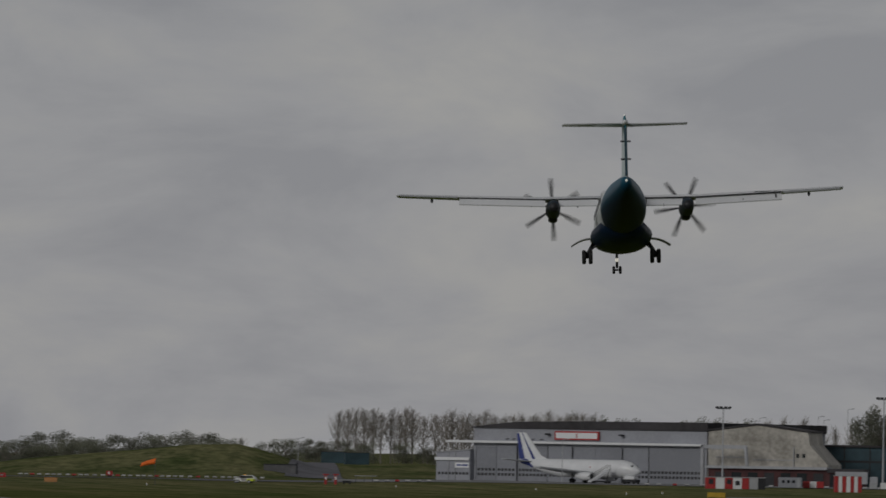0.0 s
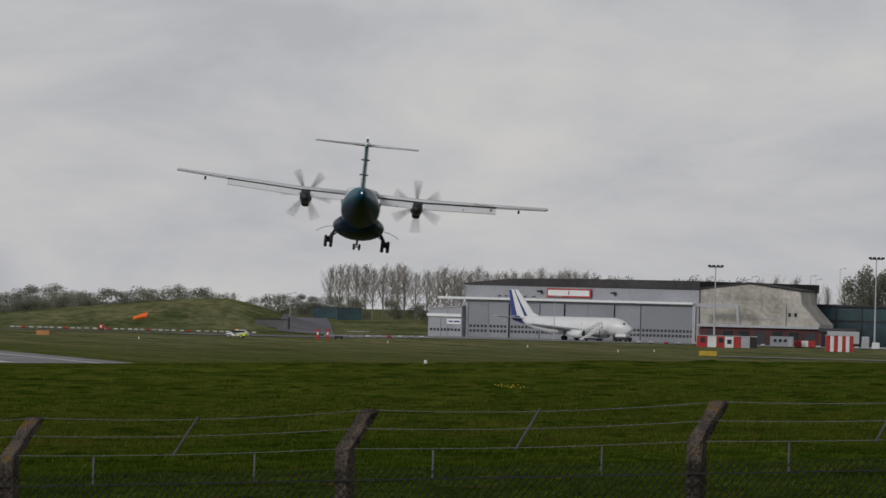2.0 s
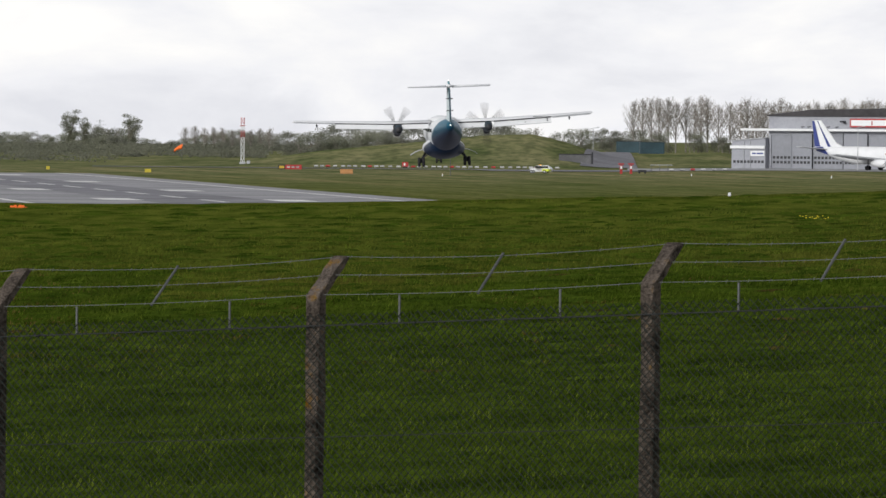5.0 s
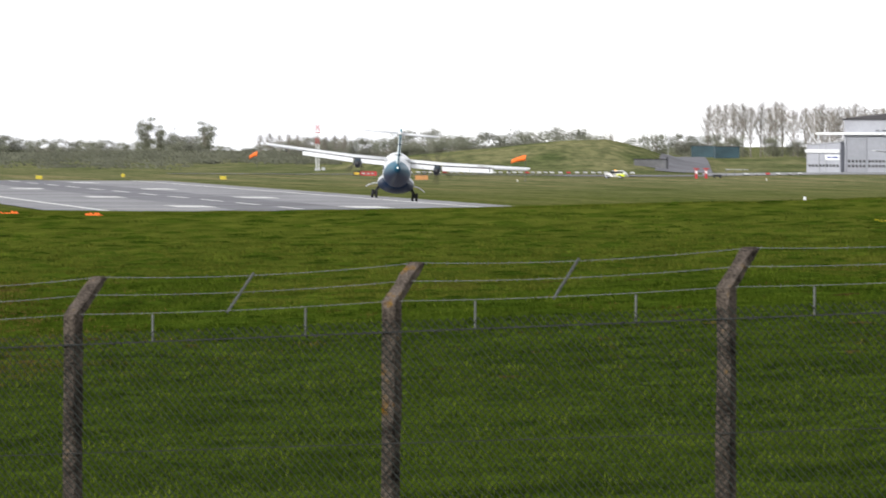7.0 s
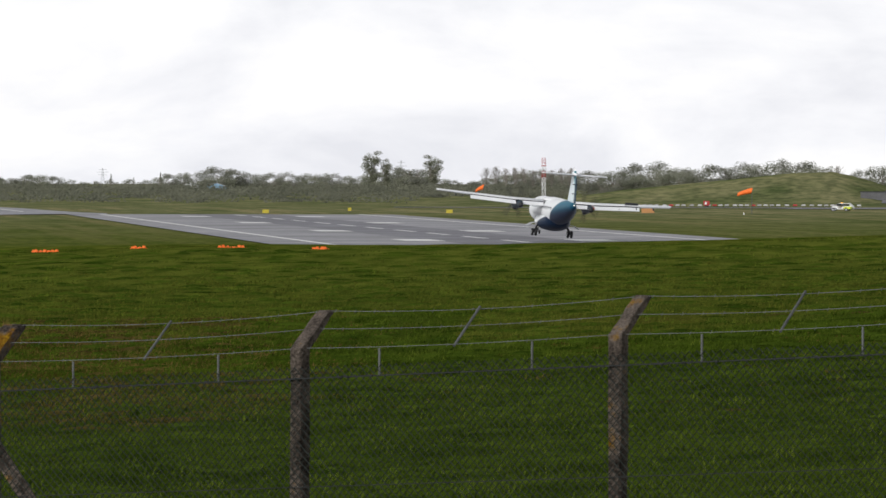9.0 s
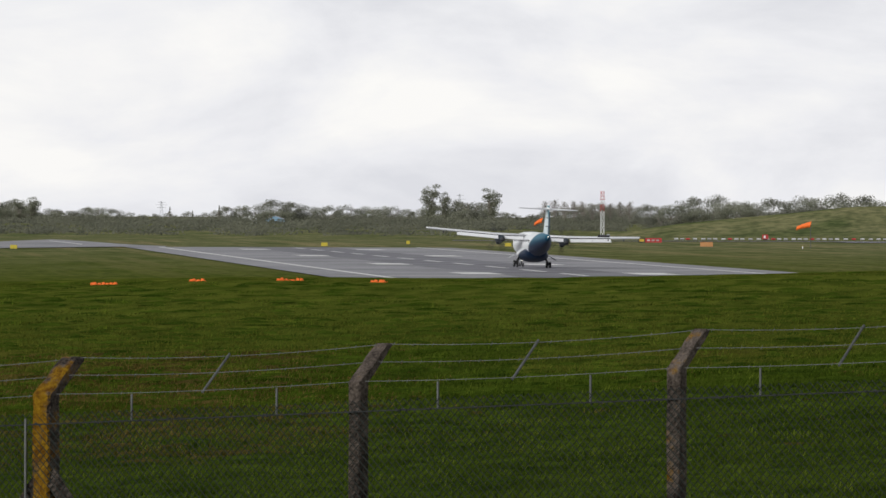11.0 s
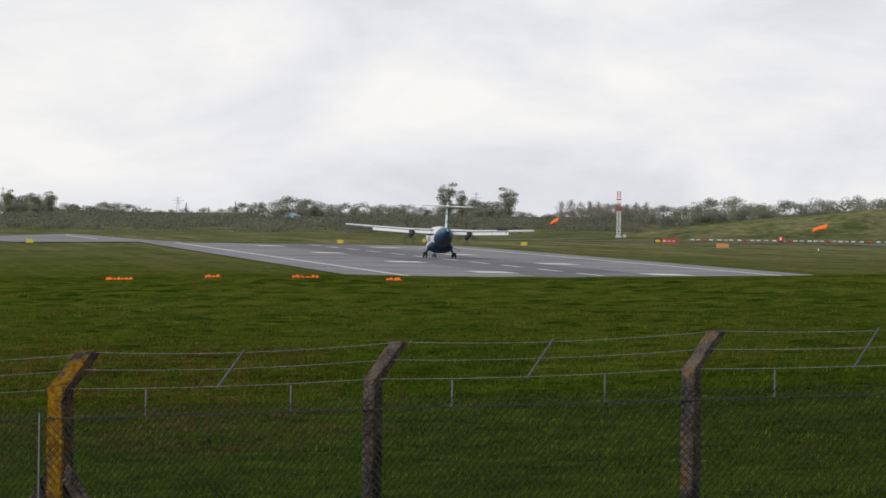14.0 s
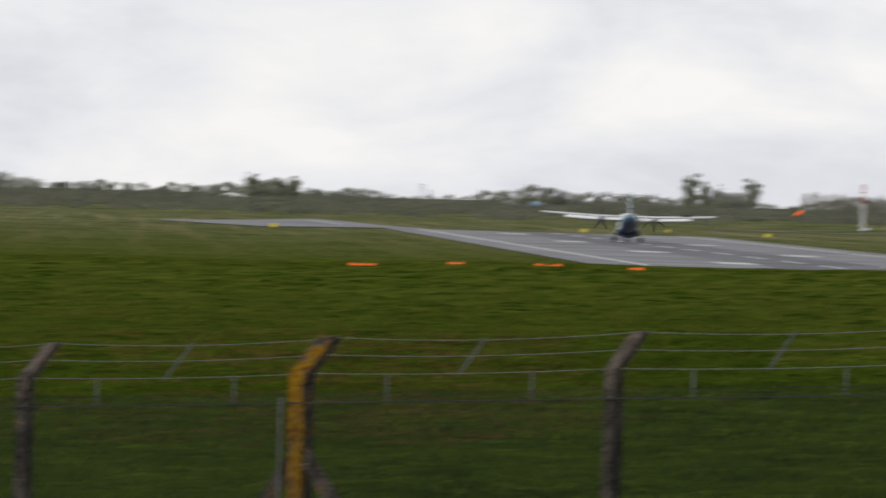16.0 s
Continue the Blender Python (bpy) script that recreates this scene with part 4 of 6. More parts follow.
def build_old_terminal():
    m, w = frame_between(4.229, 1733, 4.985, 1731, 0.55)
    g = thing("gabled_workshop", m, "old stained cream workshop with a shallow gable", "building")
    bm = slab(bmesh.new(), [(0.3, 0, 0), (0.3, 0, 12.3), (11.2, 0, 13.8), (w, 0, 12.3), (w + 0.4, 0, 9.5), (w + 4.6, 0, 5.0), (w + 4.6, 0, 0)], 40)
    for v in bm.verts:
        v.co.y = abs(v.co.y)
    part("wall", bm, RENDERED, g)
    for (a, b) in (((0.1, 12.35), (11.2, 13.9)), ((11.2, 13.9), (w + 0.3, 12.35))):
        part("roof_edge", slab(bmesh.new(), [(a[0], -0.4, a[1]), (b[0], -0.4, b[1]), (b[0], 40, b[1]), (a[0], 40, a[1])], 0.35), ROOF, g)
    for x, z, ww in ((2.0, 6.4, 7.5), (10.5, 5.9, 10.0), (1.0, 8.2, 2.4)):
        part("string_course", boxed(x, x + ww, -0.12, 0.02, z, z + 0.18), GREY, g)
    part("downpipe", tube(bmesh.new(), (w - 3.2, -0.2, 3), (w - 3.2, -0.2, 9), 0.12), GREY, g)
    for x in (w - 2.6, w - 1.2):
        part("window", boxed(x, x + 0.6, -0.06, 0.05, 6.6, 7.5), GLASS, g)
    fr = bmesh.new()
    box(fr, -0.9, 9.6, -6, -5.4, 8.4, 9.2)
    box(fr, -0.9, -0.2, -6, -5.4, 0, 9.2)
    tube(fr, (9.3, -5.7, 8.8), (10.0, -5.7, 0), 0.4)
    part("door_frame", fr, GREY, g, "grey steel sliding-door gantry")
    # low range in front
    m2, w2 = frame_between(4.24, 1716, 5.40, 1712, 0.5)
    lo = thing("low_workshop", m2, "low flat-roofed dull red workshop range", "building")
    part("wall", boxed(0, w2, 0, 9, 0, 4.0), BRICKRED, lo)
    part("roof", boxed(-0.5, w2 * 0.77, -1.0, 9.3, 4.0, 4.6, bevel=0.05), GREY, lo)
    part("roof_far", boxed(w2 * 0.77, w2 + 0.3, -0.6, 9.3, 3.4, 4.3, bevel=0.05), ROOF, lo)
    for j in range(9):
        x = 1.6 + j * 3.7
        part("doorway", boxed(x, x + 2.2, -0.08, 0.05, 0.1, 3.2), GLASS if j % 3 else DARK, lo)
    m3, w3 = frame_between(5.0, 1795, 6.6, 1792, 0.6)
    bl = thing("blue_shed", m3, "long dark blue steel shed", "building")
    part("wall", boxed(0, w3, 0, 20, 0, 9.2), BLUEBOX, bl)
    part("roof", boxed(-0.4, w3, -0.6, 20.4, 9.2, 9.7), ROOF, bl)
    part("band", boxed(0, w3, -0.1, 0, 5.6, 6.1), DARK, bl)
    for k in range(8):
        part("rib", boxed(2 + 6 * k, 2.3 + 6 * k, -0.16, 0, 0, 9.2), DARK, bl)


build_old_terminal()


def build_parked_jet():
    """A white twin-engined jet freighter: nose to +x, origin on the ground below its middle."""
    jet = thing("parked_jet", spot(3.30, 1712, 0.1, -38), "white parked jet airliner with a blue-striped tail fin", "airplane")
    f = bmesh.new()

    def ring(rows, n=24):
        rr = []
        for x, z, ry, rz in rows:
            rr.append([f.verts.new((x, ry * math.sin(2 * math.pi * i / n), z + rz * math.cos(2 * math.pi * i / n))) for i in range(n)])
        for a, b in zip(rr, rr[1:]):
            for i in range(n):
                f.faces.new((a[i], a[(i + 1) % n], b[(i + 1) % n], b[i]))
        f.faces.new(rr[0])
        f.faces.new(rr[-1])
        bmesh.ops.recalc_face_normals(f, faces=f.faces)

    ring([(15.6, 2.75, 0.05, 0.05), (15.2, 2.8, 0.6, 0.6), (14.2, 2.95, 1.15, 1.2), (12.8, 3.2, 1.6, 1.75), (10.8, 3.3, 1.88, 2.0), (-6, 3.3, 1.88, 2.0), (-10, 3.7, 1.6, 1.6), (-14, 4.3, 0.95, 1.0), (-17.6, 4.7, 0.25, 0.3)])
    part("fuselage", f, WHITE, jet, "plain white fuselage", True)
    part("cockpit_window", boxed(12.9, 14.15, -0.98, 0.98, 3.75, 4.15, bevel=0.08), GLASS, jet)
    fin = slab(bmesh.new(), [(-9.5, -0.15, 5.2), (-11.2, -0.15, 6.0), (-15.6, -0.15, 11.1), (-17.9, -0.15, 11.1), (-17.0, -0.15, 4.8)], 0.3)
    fp = part("fin", fin, WHITE, jet)
    for k, (a, b) in enumerate(((-14.9, -15.4), (-15.7, -18.0))):
        st = slab(bmesh.new(), [(a + 0.1 if k else -12.7, -0.19, 5.2), (a - 1.6, -0.19, 11.0), (b - 0.9 if k == 0 else -17.85, -0.19, 11.0), (b + (1.9 if k == 0 else 0.95), -0.19, 5.2)], 0.38)
        part("stripe", st, BLUE, fp, "navy tail stripe")
    tb = slab(bmesh.new(), [(-12.8, -1.15, 3.3), (-14.6, -0.95, 5.2), (-17.2, -0.4, 5.0), (-16.6, -0.4, 4.2)], 0.02)
    part("tail_panel", tb, BLUE, jet, "navy painted tail panel")
    for s in (-1, 1):
        w = slab(bmesh.new(), [(4.0, s * 1.5, 2.5), (-1.6, s * 14.4, 3.6), (-3.0, s * 14.4, 3.6), (-3.4, s * 5.5, 2.75), (-3.6, s * 1.5, 2.5)], 0.3)
        part("wing", w, GREY, jet)
        st = slab(bmesh.new(), [(-13.2, s * 0.8, 4.7), (-16.6, s * 6.3, 5.2), (-18.0, s * 6.3, 5.2), (-17.0, s * 0.5, 4.7)], 0.15)
        part("tailplane", st, GREY, jet)
        en = bmesh.new()
        loft(en, [(2.6, 0, 0, 0.82, 0.78), (2.2, 0, 0, 0.98, 0.92), (0.3, 0, 0, 0.95, 0.9), (-1.6, 0, 0, 0.55, 0.55)], 20)
        en.transform(Matrix.Translation((3.2, s * 4.85, 1.55)) @ Matrix.Rotation(radians(-90), 4, "Z"))
        eg = part("engine", en, WHITE, jet, "white engine pod", True)
        part("intake", tube(bmesh.new(), (5.75, s * 4.85, 1.55), (5.82, s * 4.85, 1.55), 0.72, 0.68, 20), DARK, eg)
        pyl = slab(bmesh.new(), [(3.8, s * 4.85 - 0.1, 2.2), (0.5, s * 4.85 - 0.1, 2.3), (0.0, s * 4.85 - 0.1, 2.8), (2.4, s * 4.85 - 0.1, 2.75)], 0.2)
        part("pylon", pyl, GREY, jet)
        lg = part("main_leg", tube(bmesh.new(), (-1.0, s * 2.6, 2.5), (-1.0, s * 2.6, 0.5), 0.14), DARK, jet)
        for o in (-0.4, 0.4):
            bm = tube(bmesh.new(), (-1.0, s * 2.6 + o - 0.17, 0.5), (-1.0, s * 2.6 + o + 0.17, 0.5), 0.5, n=16)
            part("wheel", bm, TYRE, lg)
    lg = part("nose_leg", tube(bmesh.new(), (11.4, 0, 1.8), (11.4, 0, 0.35), 0.1), DARK, jet)
    for o in (-0.22, 0.22):
        part("wheel", tube(bmesh.new(), (11.4, o - 0.1, 0.34), (11.4, o + 0.1, 0.34), 0.34, n=14), TYRE, lg)
    part("door_mark", boxed(3.2, 3.35, -1.93, -1.85, 3.5, 3.8), RED, jet)
    # airstairs and the tug at the nose
    st = thing("airstairs", jet.matrix_basis @ pose(8.6, -5.2, 0, 0, 0, 60), "grey wheeled aircraft steps beside the jet", "airstairs")
    bm = slab(bmesh.new(), [(-3.2, -0.7, 0.3), (1.8, -0.7, 3.2), (1.8, -0.7, 2.7), (-2.6, -0.7, 0.2)], 1.4)
    part("flight", bm, WHITE, st)
    for k in range(9):
        part("tread", boxed(-3.0 + 0.52 * k, -2.6 + 0.52 * k, -0.65, 0.65, 0.42 + 0.3 * k, 0.48 + 0.3 * k), GREY, st)
    for s in (-0.75, 0.75):
        part("handrail", tube(tube(bmesh.new(), (-3.1, s, 1.3), (1.8, s, 4.2), 0.05), (1.8, s, 4.2), (1.8, s, 2.9), 0.05), STEEL, st)
    part("chassis", boxed(-2.6, 2.2, -0.8, 0.8, 0.3, 0.6, bevel=0.05), DARK, st)
    for x in (-2.0, 1.6):
        for s in (-0.8, 0.8):
            part("wheel", tube(bmesh.new(), (x, s - 0.1, 0.32), (x, s + 0.1, 0.32), 0.32, n=12), TYRE, st)
    part("prop", tube(bmesh.new(), (1.5, 0, 0.5), (1.7, 0, 2.8), 0.1), DARK, st)
    tg = thing("aircraft_tug", jet.matrix_basis @ pose(13.6, -0.6, 0), "low white and black towing tug under the jet's nose", "tug")
    part("body", boxed(-1.9, 1.9, -0.9, 0.9, 0.35, 1.0, bevel=0.1), DARK, tg)
    part("cab", boxed(-1.6, 1.3, -0.85, 0.85, 1.0, 1.7, bevel=0.12), WHITE, tg)
    for x in (-1.3, 1.3):
        for s in (-0.85, 0.85):
            part("wheel", tube(bmesh.new(), (x, s - 0.12, 0.36), (x, s + 0.12, 0.36), 0.36, n=12), TYRE, tg)


build_parked_jet()


# ---- trees and scrub ----
def leaf_cloud(lobes, count, size, rnd, squash=1.0):
    """Many small leaf clumps scattered through lobes (centre, radii)."""
    vs, fs = [], []
    for _ in range(count):
        (cx, cy, cz), (rx, ry, rz) = rnd.choice(lobes)
        d = Vector((rnd.gauss(0, 1), rnd.gauss(0, 1), rnd.gauss(0, 1))).normalized() * (rnd.random() ** 0.4)
        c = Vector((cx + d.x * rx, cy + d.y * ry, cz + d.z * rz))
        u = Vector((rnd.gauss(0, 1), rnd.gauss(0, 1), rnd.gauss(0, 0.6))).normalized()
        v = u.orthogonal().normalized()
        v = (v * math.cos(rnd.uniform(0, 6.3)) + u.cross(v) * math.sin(rnd.uniform(0, 6.3))).normalized()
        s = size * rnd.uniform(0.5, 1.3)
        k = len(vs)
        vs += [c - u * s, c - v * s * 0.7 * squash, c + u * s, c + v * s * 0.8 * squash]
        fs += [(k, k + 1, k + 2, k + 3)]
    me = bpy.data.meshes.new("crown")
    me.from_pydata(vs, [], fs)
    return me


def twig_net(bm, base, top, r, n, spread, rise, rnd, depth=2):
    """Branches that leave a stem and fork."""
    ax = Vector(top) - Vector(base)
    for i in range(n):
        f = 0.22 + 0.76 * (i + rnd.random()) / n
        p = Vector(base) + ax * f
        a = rnd.uniform(0, 6.283)
        ln = ax.length * spread * (1.15 - f) * rnd.uniform(0.7, 1.2)
        q = p + Vector((math.cos(a) * ln, math.sin(a) * ln, ln * rise * rnd.uniform(0.8, 1.3)))
        tube(bm, p, q, r * (1.1 - f) * 0.8 + 0.012, 0.010, n=3)
        if depth > 1:
            twig_net(bm, p, q, r * 0.4, 5, 0.45, rise * 0.8, rnd, depth - 1)


def make_tree(kind, seed):
    rnd = random.Random(seed)
    label = {"oak": "rounded broad-leaved tree in fresh spring leaf", "dark": "dark dense broad-leaved tree in young leaf", "bare": "tall slender bare tree with ascending twigs",
             "tall": "tall open-crowned tree standing above the wood", "thorn": "low rounded green bush on the bank", "fir": "small dark pointed conifer"}[kind]
    t = thing("tree", pose(0, 0, 0), label, "tree", "trees round the airfield")
    H = 10.0
    if kind == "bare":
        bm = tube(bmesh.new(), (0, 0, -0.5), (0.1, 0, H), 0.16, 0.02, n=6)
        part("trunk", bm, BARK, t)
        bm = bmesh.new()
        twig_net(bm, (0, 0, 0), (0.1, 0, H), 0.06, 46, 0.30, 1.7, rnd)
        part("branching", bm, BARK, t)
        me = leaf_cloud([((0, 0, H * f), (H * w, H * w, H * 0.14)) for f, w in ((0.35, 0.17), (0.5, 0.19), (0.65, 0.16), (0.8, 0.11), (0.92, 0.06))], 260, 0.13, rnd)
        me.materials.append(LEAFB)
        c = new("crown", me)
    else:
        bm = tube(bmesh.new(), (0, 0, -0.5), (0.1, 0.1, H * 0.5), 0.32, 0.16, n=7)
        part("trunk", bm, BARK, t)
        bm = bmesh.new()
        for i in range(9):
            a = i * 2.4 + rnd.random()
            f = 0.18 + 0.035 * i
            out = H * (0.10 if kind in ("tall", "fir") else 0.27)
            q = Vector((math.cos(a) * out, math.sin(a) * out, H * (f + 0.32)))
            tube(bm, (0.05, 0.05, H * f), q, 0.13, 0.03, n=4)
            tube(bm, Vector((0.05, 0.05, H * f)).lerp(q, 0.6), q + Vector((rnd.uniform(-1, 1), rnd.uniform(-1, 1), 1.4)), 0.06, 0.02, n=3)
        part("branching", bm, BARK, t)
        if kind == "fir":
            lobes = [((0, 0, H * f), (H * 0.26 * (1.05 - f), H * 0.26 * (1.05 - f), H * 0.06)) for f in (0.15, 0.3, 0.45, 0.6, 0.75, 0.88, 0.97)]
            me = leaf_cloud(lobes, 700, 0.30, rnd, 0.5)
        elif kind == "tall":
            lobes = []
            for _ in range(26):
                a, q, z = rnd.uniform(0, 6.283), rnd.random() ** 0.5, rnd.uniform(0.24, 0.92)
                w = 1.7 * math.sqrt(max(0.05, 1 - ((z - 0.62) / 0.40) ** 2))
                lobes.append(((math.cos(a) * q * w, math.sin(a) * q * w, H * z), (rnd.uniform(0.8, 1.2), rnd.uniform(0.8, 1.2), rnd.uniform(0.6, 1.0))))
            me = leaf_cloud(lobes, 3900, 0.125, rnd)
        elif kind == "thorn":
            lobes = [((rnd.uniform(-5, 5), rnd.uniform(-3, 3), H * rnd.uniform(0.08, 0.76)), (rnd.uniform(2, 3.6), rnd.uniform(2, 3), rnd.uniform(1.6, 2.6))) for _ in range(11)]
            me = leaf_cloud(lobes, 5600, 0.195, rnd)
        else:
            lobes = []
            for _ in range(30):
                a, q = rnd.uniform(0, 6.283), rnd.random() ** 0.5
                z = rnd.uniform(0.06, 0.88)
                w = 4.4 * math.sqrt(max(0.05, 1 - ((z - 0.42) / 0.55) ** 2))
                lobes.append(((math.cos(a) * q * w, math.sin(a) * q * w, H * z), (rnd.uniform(1.6, 2.6), rnd.uniform(1.6, 2.6), rnd.uniform(1.1, 1.7))))
            me = leaf_cloud(lobes, 6500, 0.165, rnd)
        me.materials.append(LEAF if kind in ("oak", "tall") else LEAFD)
        c = new("crown", me)
    c.parent = t
    return t


TOPS_LEFT = [(-9.5, 8), (-7.95, 11), (-7.7, -5), (-7.3, -2), (-6.85, -4), (-6.4, -6), (-6.2, 0), (-6.04, 11), (-5.66, 6), (-5.6, -14), (-5.32, -3), (-5.1, -9), (-4.94, -16), (-4.43, -13), (-4.09, 4), (-3.86, 9),
             (-3.71, -3), (-3.5, 0), (-3.24, 3), (-2.99, -5), (-2.63, 4), (-2.48, 11), (-2.36, 12), (-2.2, -11), (-2.05, -17), (-1.8, -2), (-1.6, 6), (-1.37, 5), (-1.16, 0)]
TOPS_MID = [(-1.2, 2), (-0.95, 9), (-0.66, 22), (-0.4, 12), (-0.1, 14), (0.02, 19), (0.28, 24), (0.55, 20), (0.72, 12), (0.83, 4), (0.92, 8), (1.0, 21), (1.17, 17), (1.34, 9), (1.45, 18)]
TOPS_RIGHT = [(3.2, 62), (3.37, 67), (3.6, 58), (3.75, 60), (4.0, 55), (4.18, 66), (4.35, 58), (4.72, 62), (5.0, 60), (5.2, 50), (6.2, 48)]


def build_trees():
    rnd = random.Random(11)
    lots = {k: [] for k in ("oak", "dark", "bare", "tall", "thorn", "fir", "oak2", "bare2", "dark2")}

    def put(kind, b, d, top, wide=1.0):
        """A tree whose top reaches an elevation of top (thousandths of 4.24 degrees) above the eye's level."""
        x, y = polar(b, d)
        z = land(x, y)
        h = EYE + top / 13500 * d - z
        if h < 1.5:
            h = 1.5
        s = h / 10.0
        m = pose(x, y, z, 0, 0, rnd.uniform(0, 360)) @ Matrix.Diagonal((s * wide, s * wide, s, 1))
        lots[kind].append(m)

    b = -9.4
    while b < -1.1:
        top = interp(TOPS_LEFT, b)
        k = rnd.choice(("oak", "oak2", "dark", "thorn", "dark2"))
        put(k, b, rnd.uniform(2780, 3000), top + rnd.uniform(-3, 2), rnd.uniform(1.0, 1.4))
        if rnd.random() < 0.8:
            put(rnd.choice(("thorn", "dark", "oak2")), b + 0.05, rnd.uniform(2650, 2720), top - rnd.uniform(9, 16), rnd.uniform(1.0, 1.5))
        b += rnd.uniform(0.08, 0.13)
    for b, top, w in ((-2.76, 36, 0.75), (-2.66, 22, 0.6), (-2.31, 29, 0.85), (-6.05, 13, 0.8), (-5.75, 11, 0.9), (-5.85, 7, 0.8)):
        put("tall", b, 2640, top + 3, w * 1.5)
    for b, top in ((-4.72, -6), (-4.55, -12), (-4.35, -3)):
        put("fir", b, 2640, top, 0.8)
    b = -3.4
    while b < -1.1:                      # nearer bushes before the wood
        put(rnd.choice(("thorn", "dark", "oak")), b, rnd.uniform(2300, 2420), rnd.uniform(-26, -14), rnd.uniform(1.0, 1.6))
        b += rnd.uniform(0.10, 0.17)
    b = -1.9
    while b < -1.2:
        put(rnd.choice(("bare", "bare2")), b, 2500, rnd.uniform(0, 8), 1.2)
        b += 0.07
    b = -1.1
    while b < 1.5:
        top = interp(TOPS_MID, b)
        if not 0.62 < b < 0.9:
            put(rnd.choice(("dark", "dark2", "oak")), b, rnd.uniform(2040, 2140), top - rnd.uniform(0, 3), rnd.uniform(1.0, 1.4))
            if rnd.random() < 0.85:
                put(rnd.choice(("thorn", "oak2")), b + 0.07, rnd.uniform(2010, 2040), top - rnd.uniform(10, 18), 1.3)
        else:
            put("bare2", b, 2160, 14 - 60 * (b - 0.65), 1.3)
        b += rnd.uniform(0.12, 0.18)
    b = 1.46
    while b < 3.35:
        put(rnd.choice(("bare", "bare2")), b, rnd.uniform(1990, 2080), rnd.uniform(50, 65), rnd.uniform(0.9, 1.25))
        if b < 2.4 and rnd.random() < 0.45:
            put(rnd.choice(("thorn", "oak2", "bare2")), b + 0.03, 1985, rnd.uniform(0, 14), 1.1)
        b += rnd.uniform(0.045, 0.085)
    b = 3.2
    while b < 6.4:
        top = interp(TOPS_RIGHT, b)
        put(rnd.choice(("oak", "bare", "dark2", "bare2")), b, rnd.uniform(2000, 2080), top - rnd.uniform(0, 9), rnd.uniform(0.7, 0.95))
        b += rnd.uniform(0.09, 0.17)
    for b, top in ((5.40, 66), (5.49, 86), (5.57, 78), (5.66, 80)):
        put("dark", b, 1850, top, 0.55)
    protos = {"oak": ("oak", 1), "oak2": ("oak", 2), "dark": ("dark", 3), "dark2": ("dark", 4), "bare": ("bare", 5), "bare2": ("bare", 6), "tall": ("tall", 7), "thorn": ("thorn", 8), "fir": ("fir", 9)}
    for k, ms in lots.items():
        if not ms:
            continue
        t = make_tree(*protos[k])
        for m in ms[1:]:
            copy_thing(t, m)
        t.matrix_basis = ms[0]


build_trees()


def build_scrub():
    """Brambles and thicket over the far bank."""
    rnd = random.Random(5)
    vs, fs = [], []
    for _ in range(2300):
        b, d = rnd.uniform(-9.5, -1.3), 1880 + 420 * rnd.random() ** 0.7
        if b > -2.4 and d < 2020:
            continue
        x, y = polar(b, d)
        z = land(x, y)
        tall = noise.noise(Vector((b * 2.3, d * 0.012, 5))) + 0.15
        if tall < -0.12:
            continue
        tall = max(0.0, tall)
        w, h = rnd.uniform(1.5, 4.0), rnd.uniform(0.4, 1.2) + 3.2 * tall
        for _ in range(34):
            c = Vector((x + rnd.gauss(0, w * 0.5), y + rnd.gauss(0, w * 0.5), z + rnd.random() * h))
            u = Vector((rnd.gauss(0, 1), rnd.gauss(0, 1), rnd.gauss(0, 0.6))).normalized() * rnd.uniform(0.16, 0.42)
            v = u.orthogonal().normalized() * rnd.uniform(0.14, 0.36)
            k = len(vs)
            vs += [c - u, c - v, c + u, c + v]
            fs += [(k, k + 1, k + 2, k + 3)]
    me = bpy.data.meshes.new("scrub")
    me.from_pydata(vs, [], fs)
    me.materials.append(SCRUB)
    tagged(new("scrub", me), "tangled brown and green bramble scrub on the bank", "scrub", kind="stuff")


build_scrub()


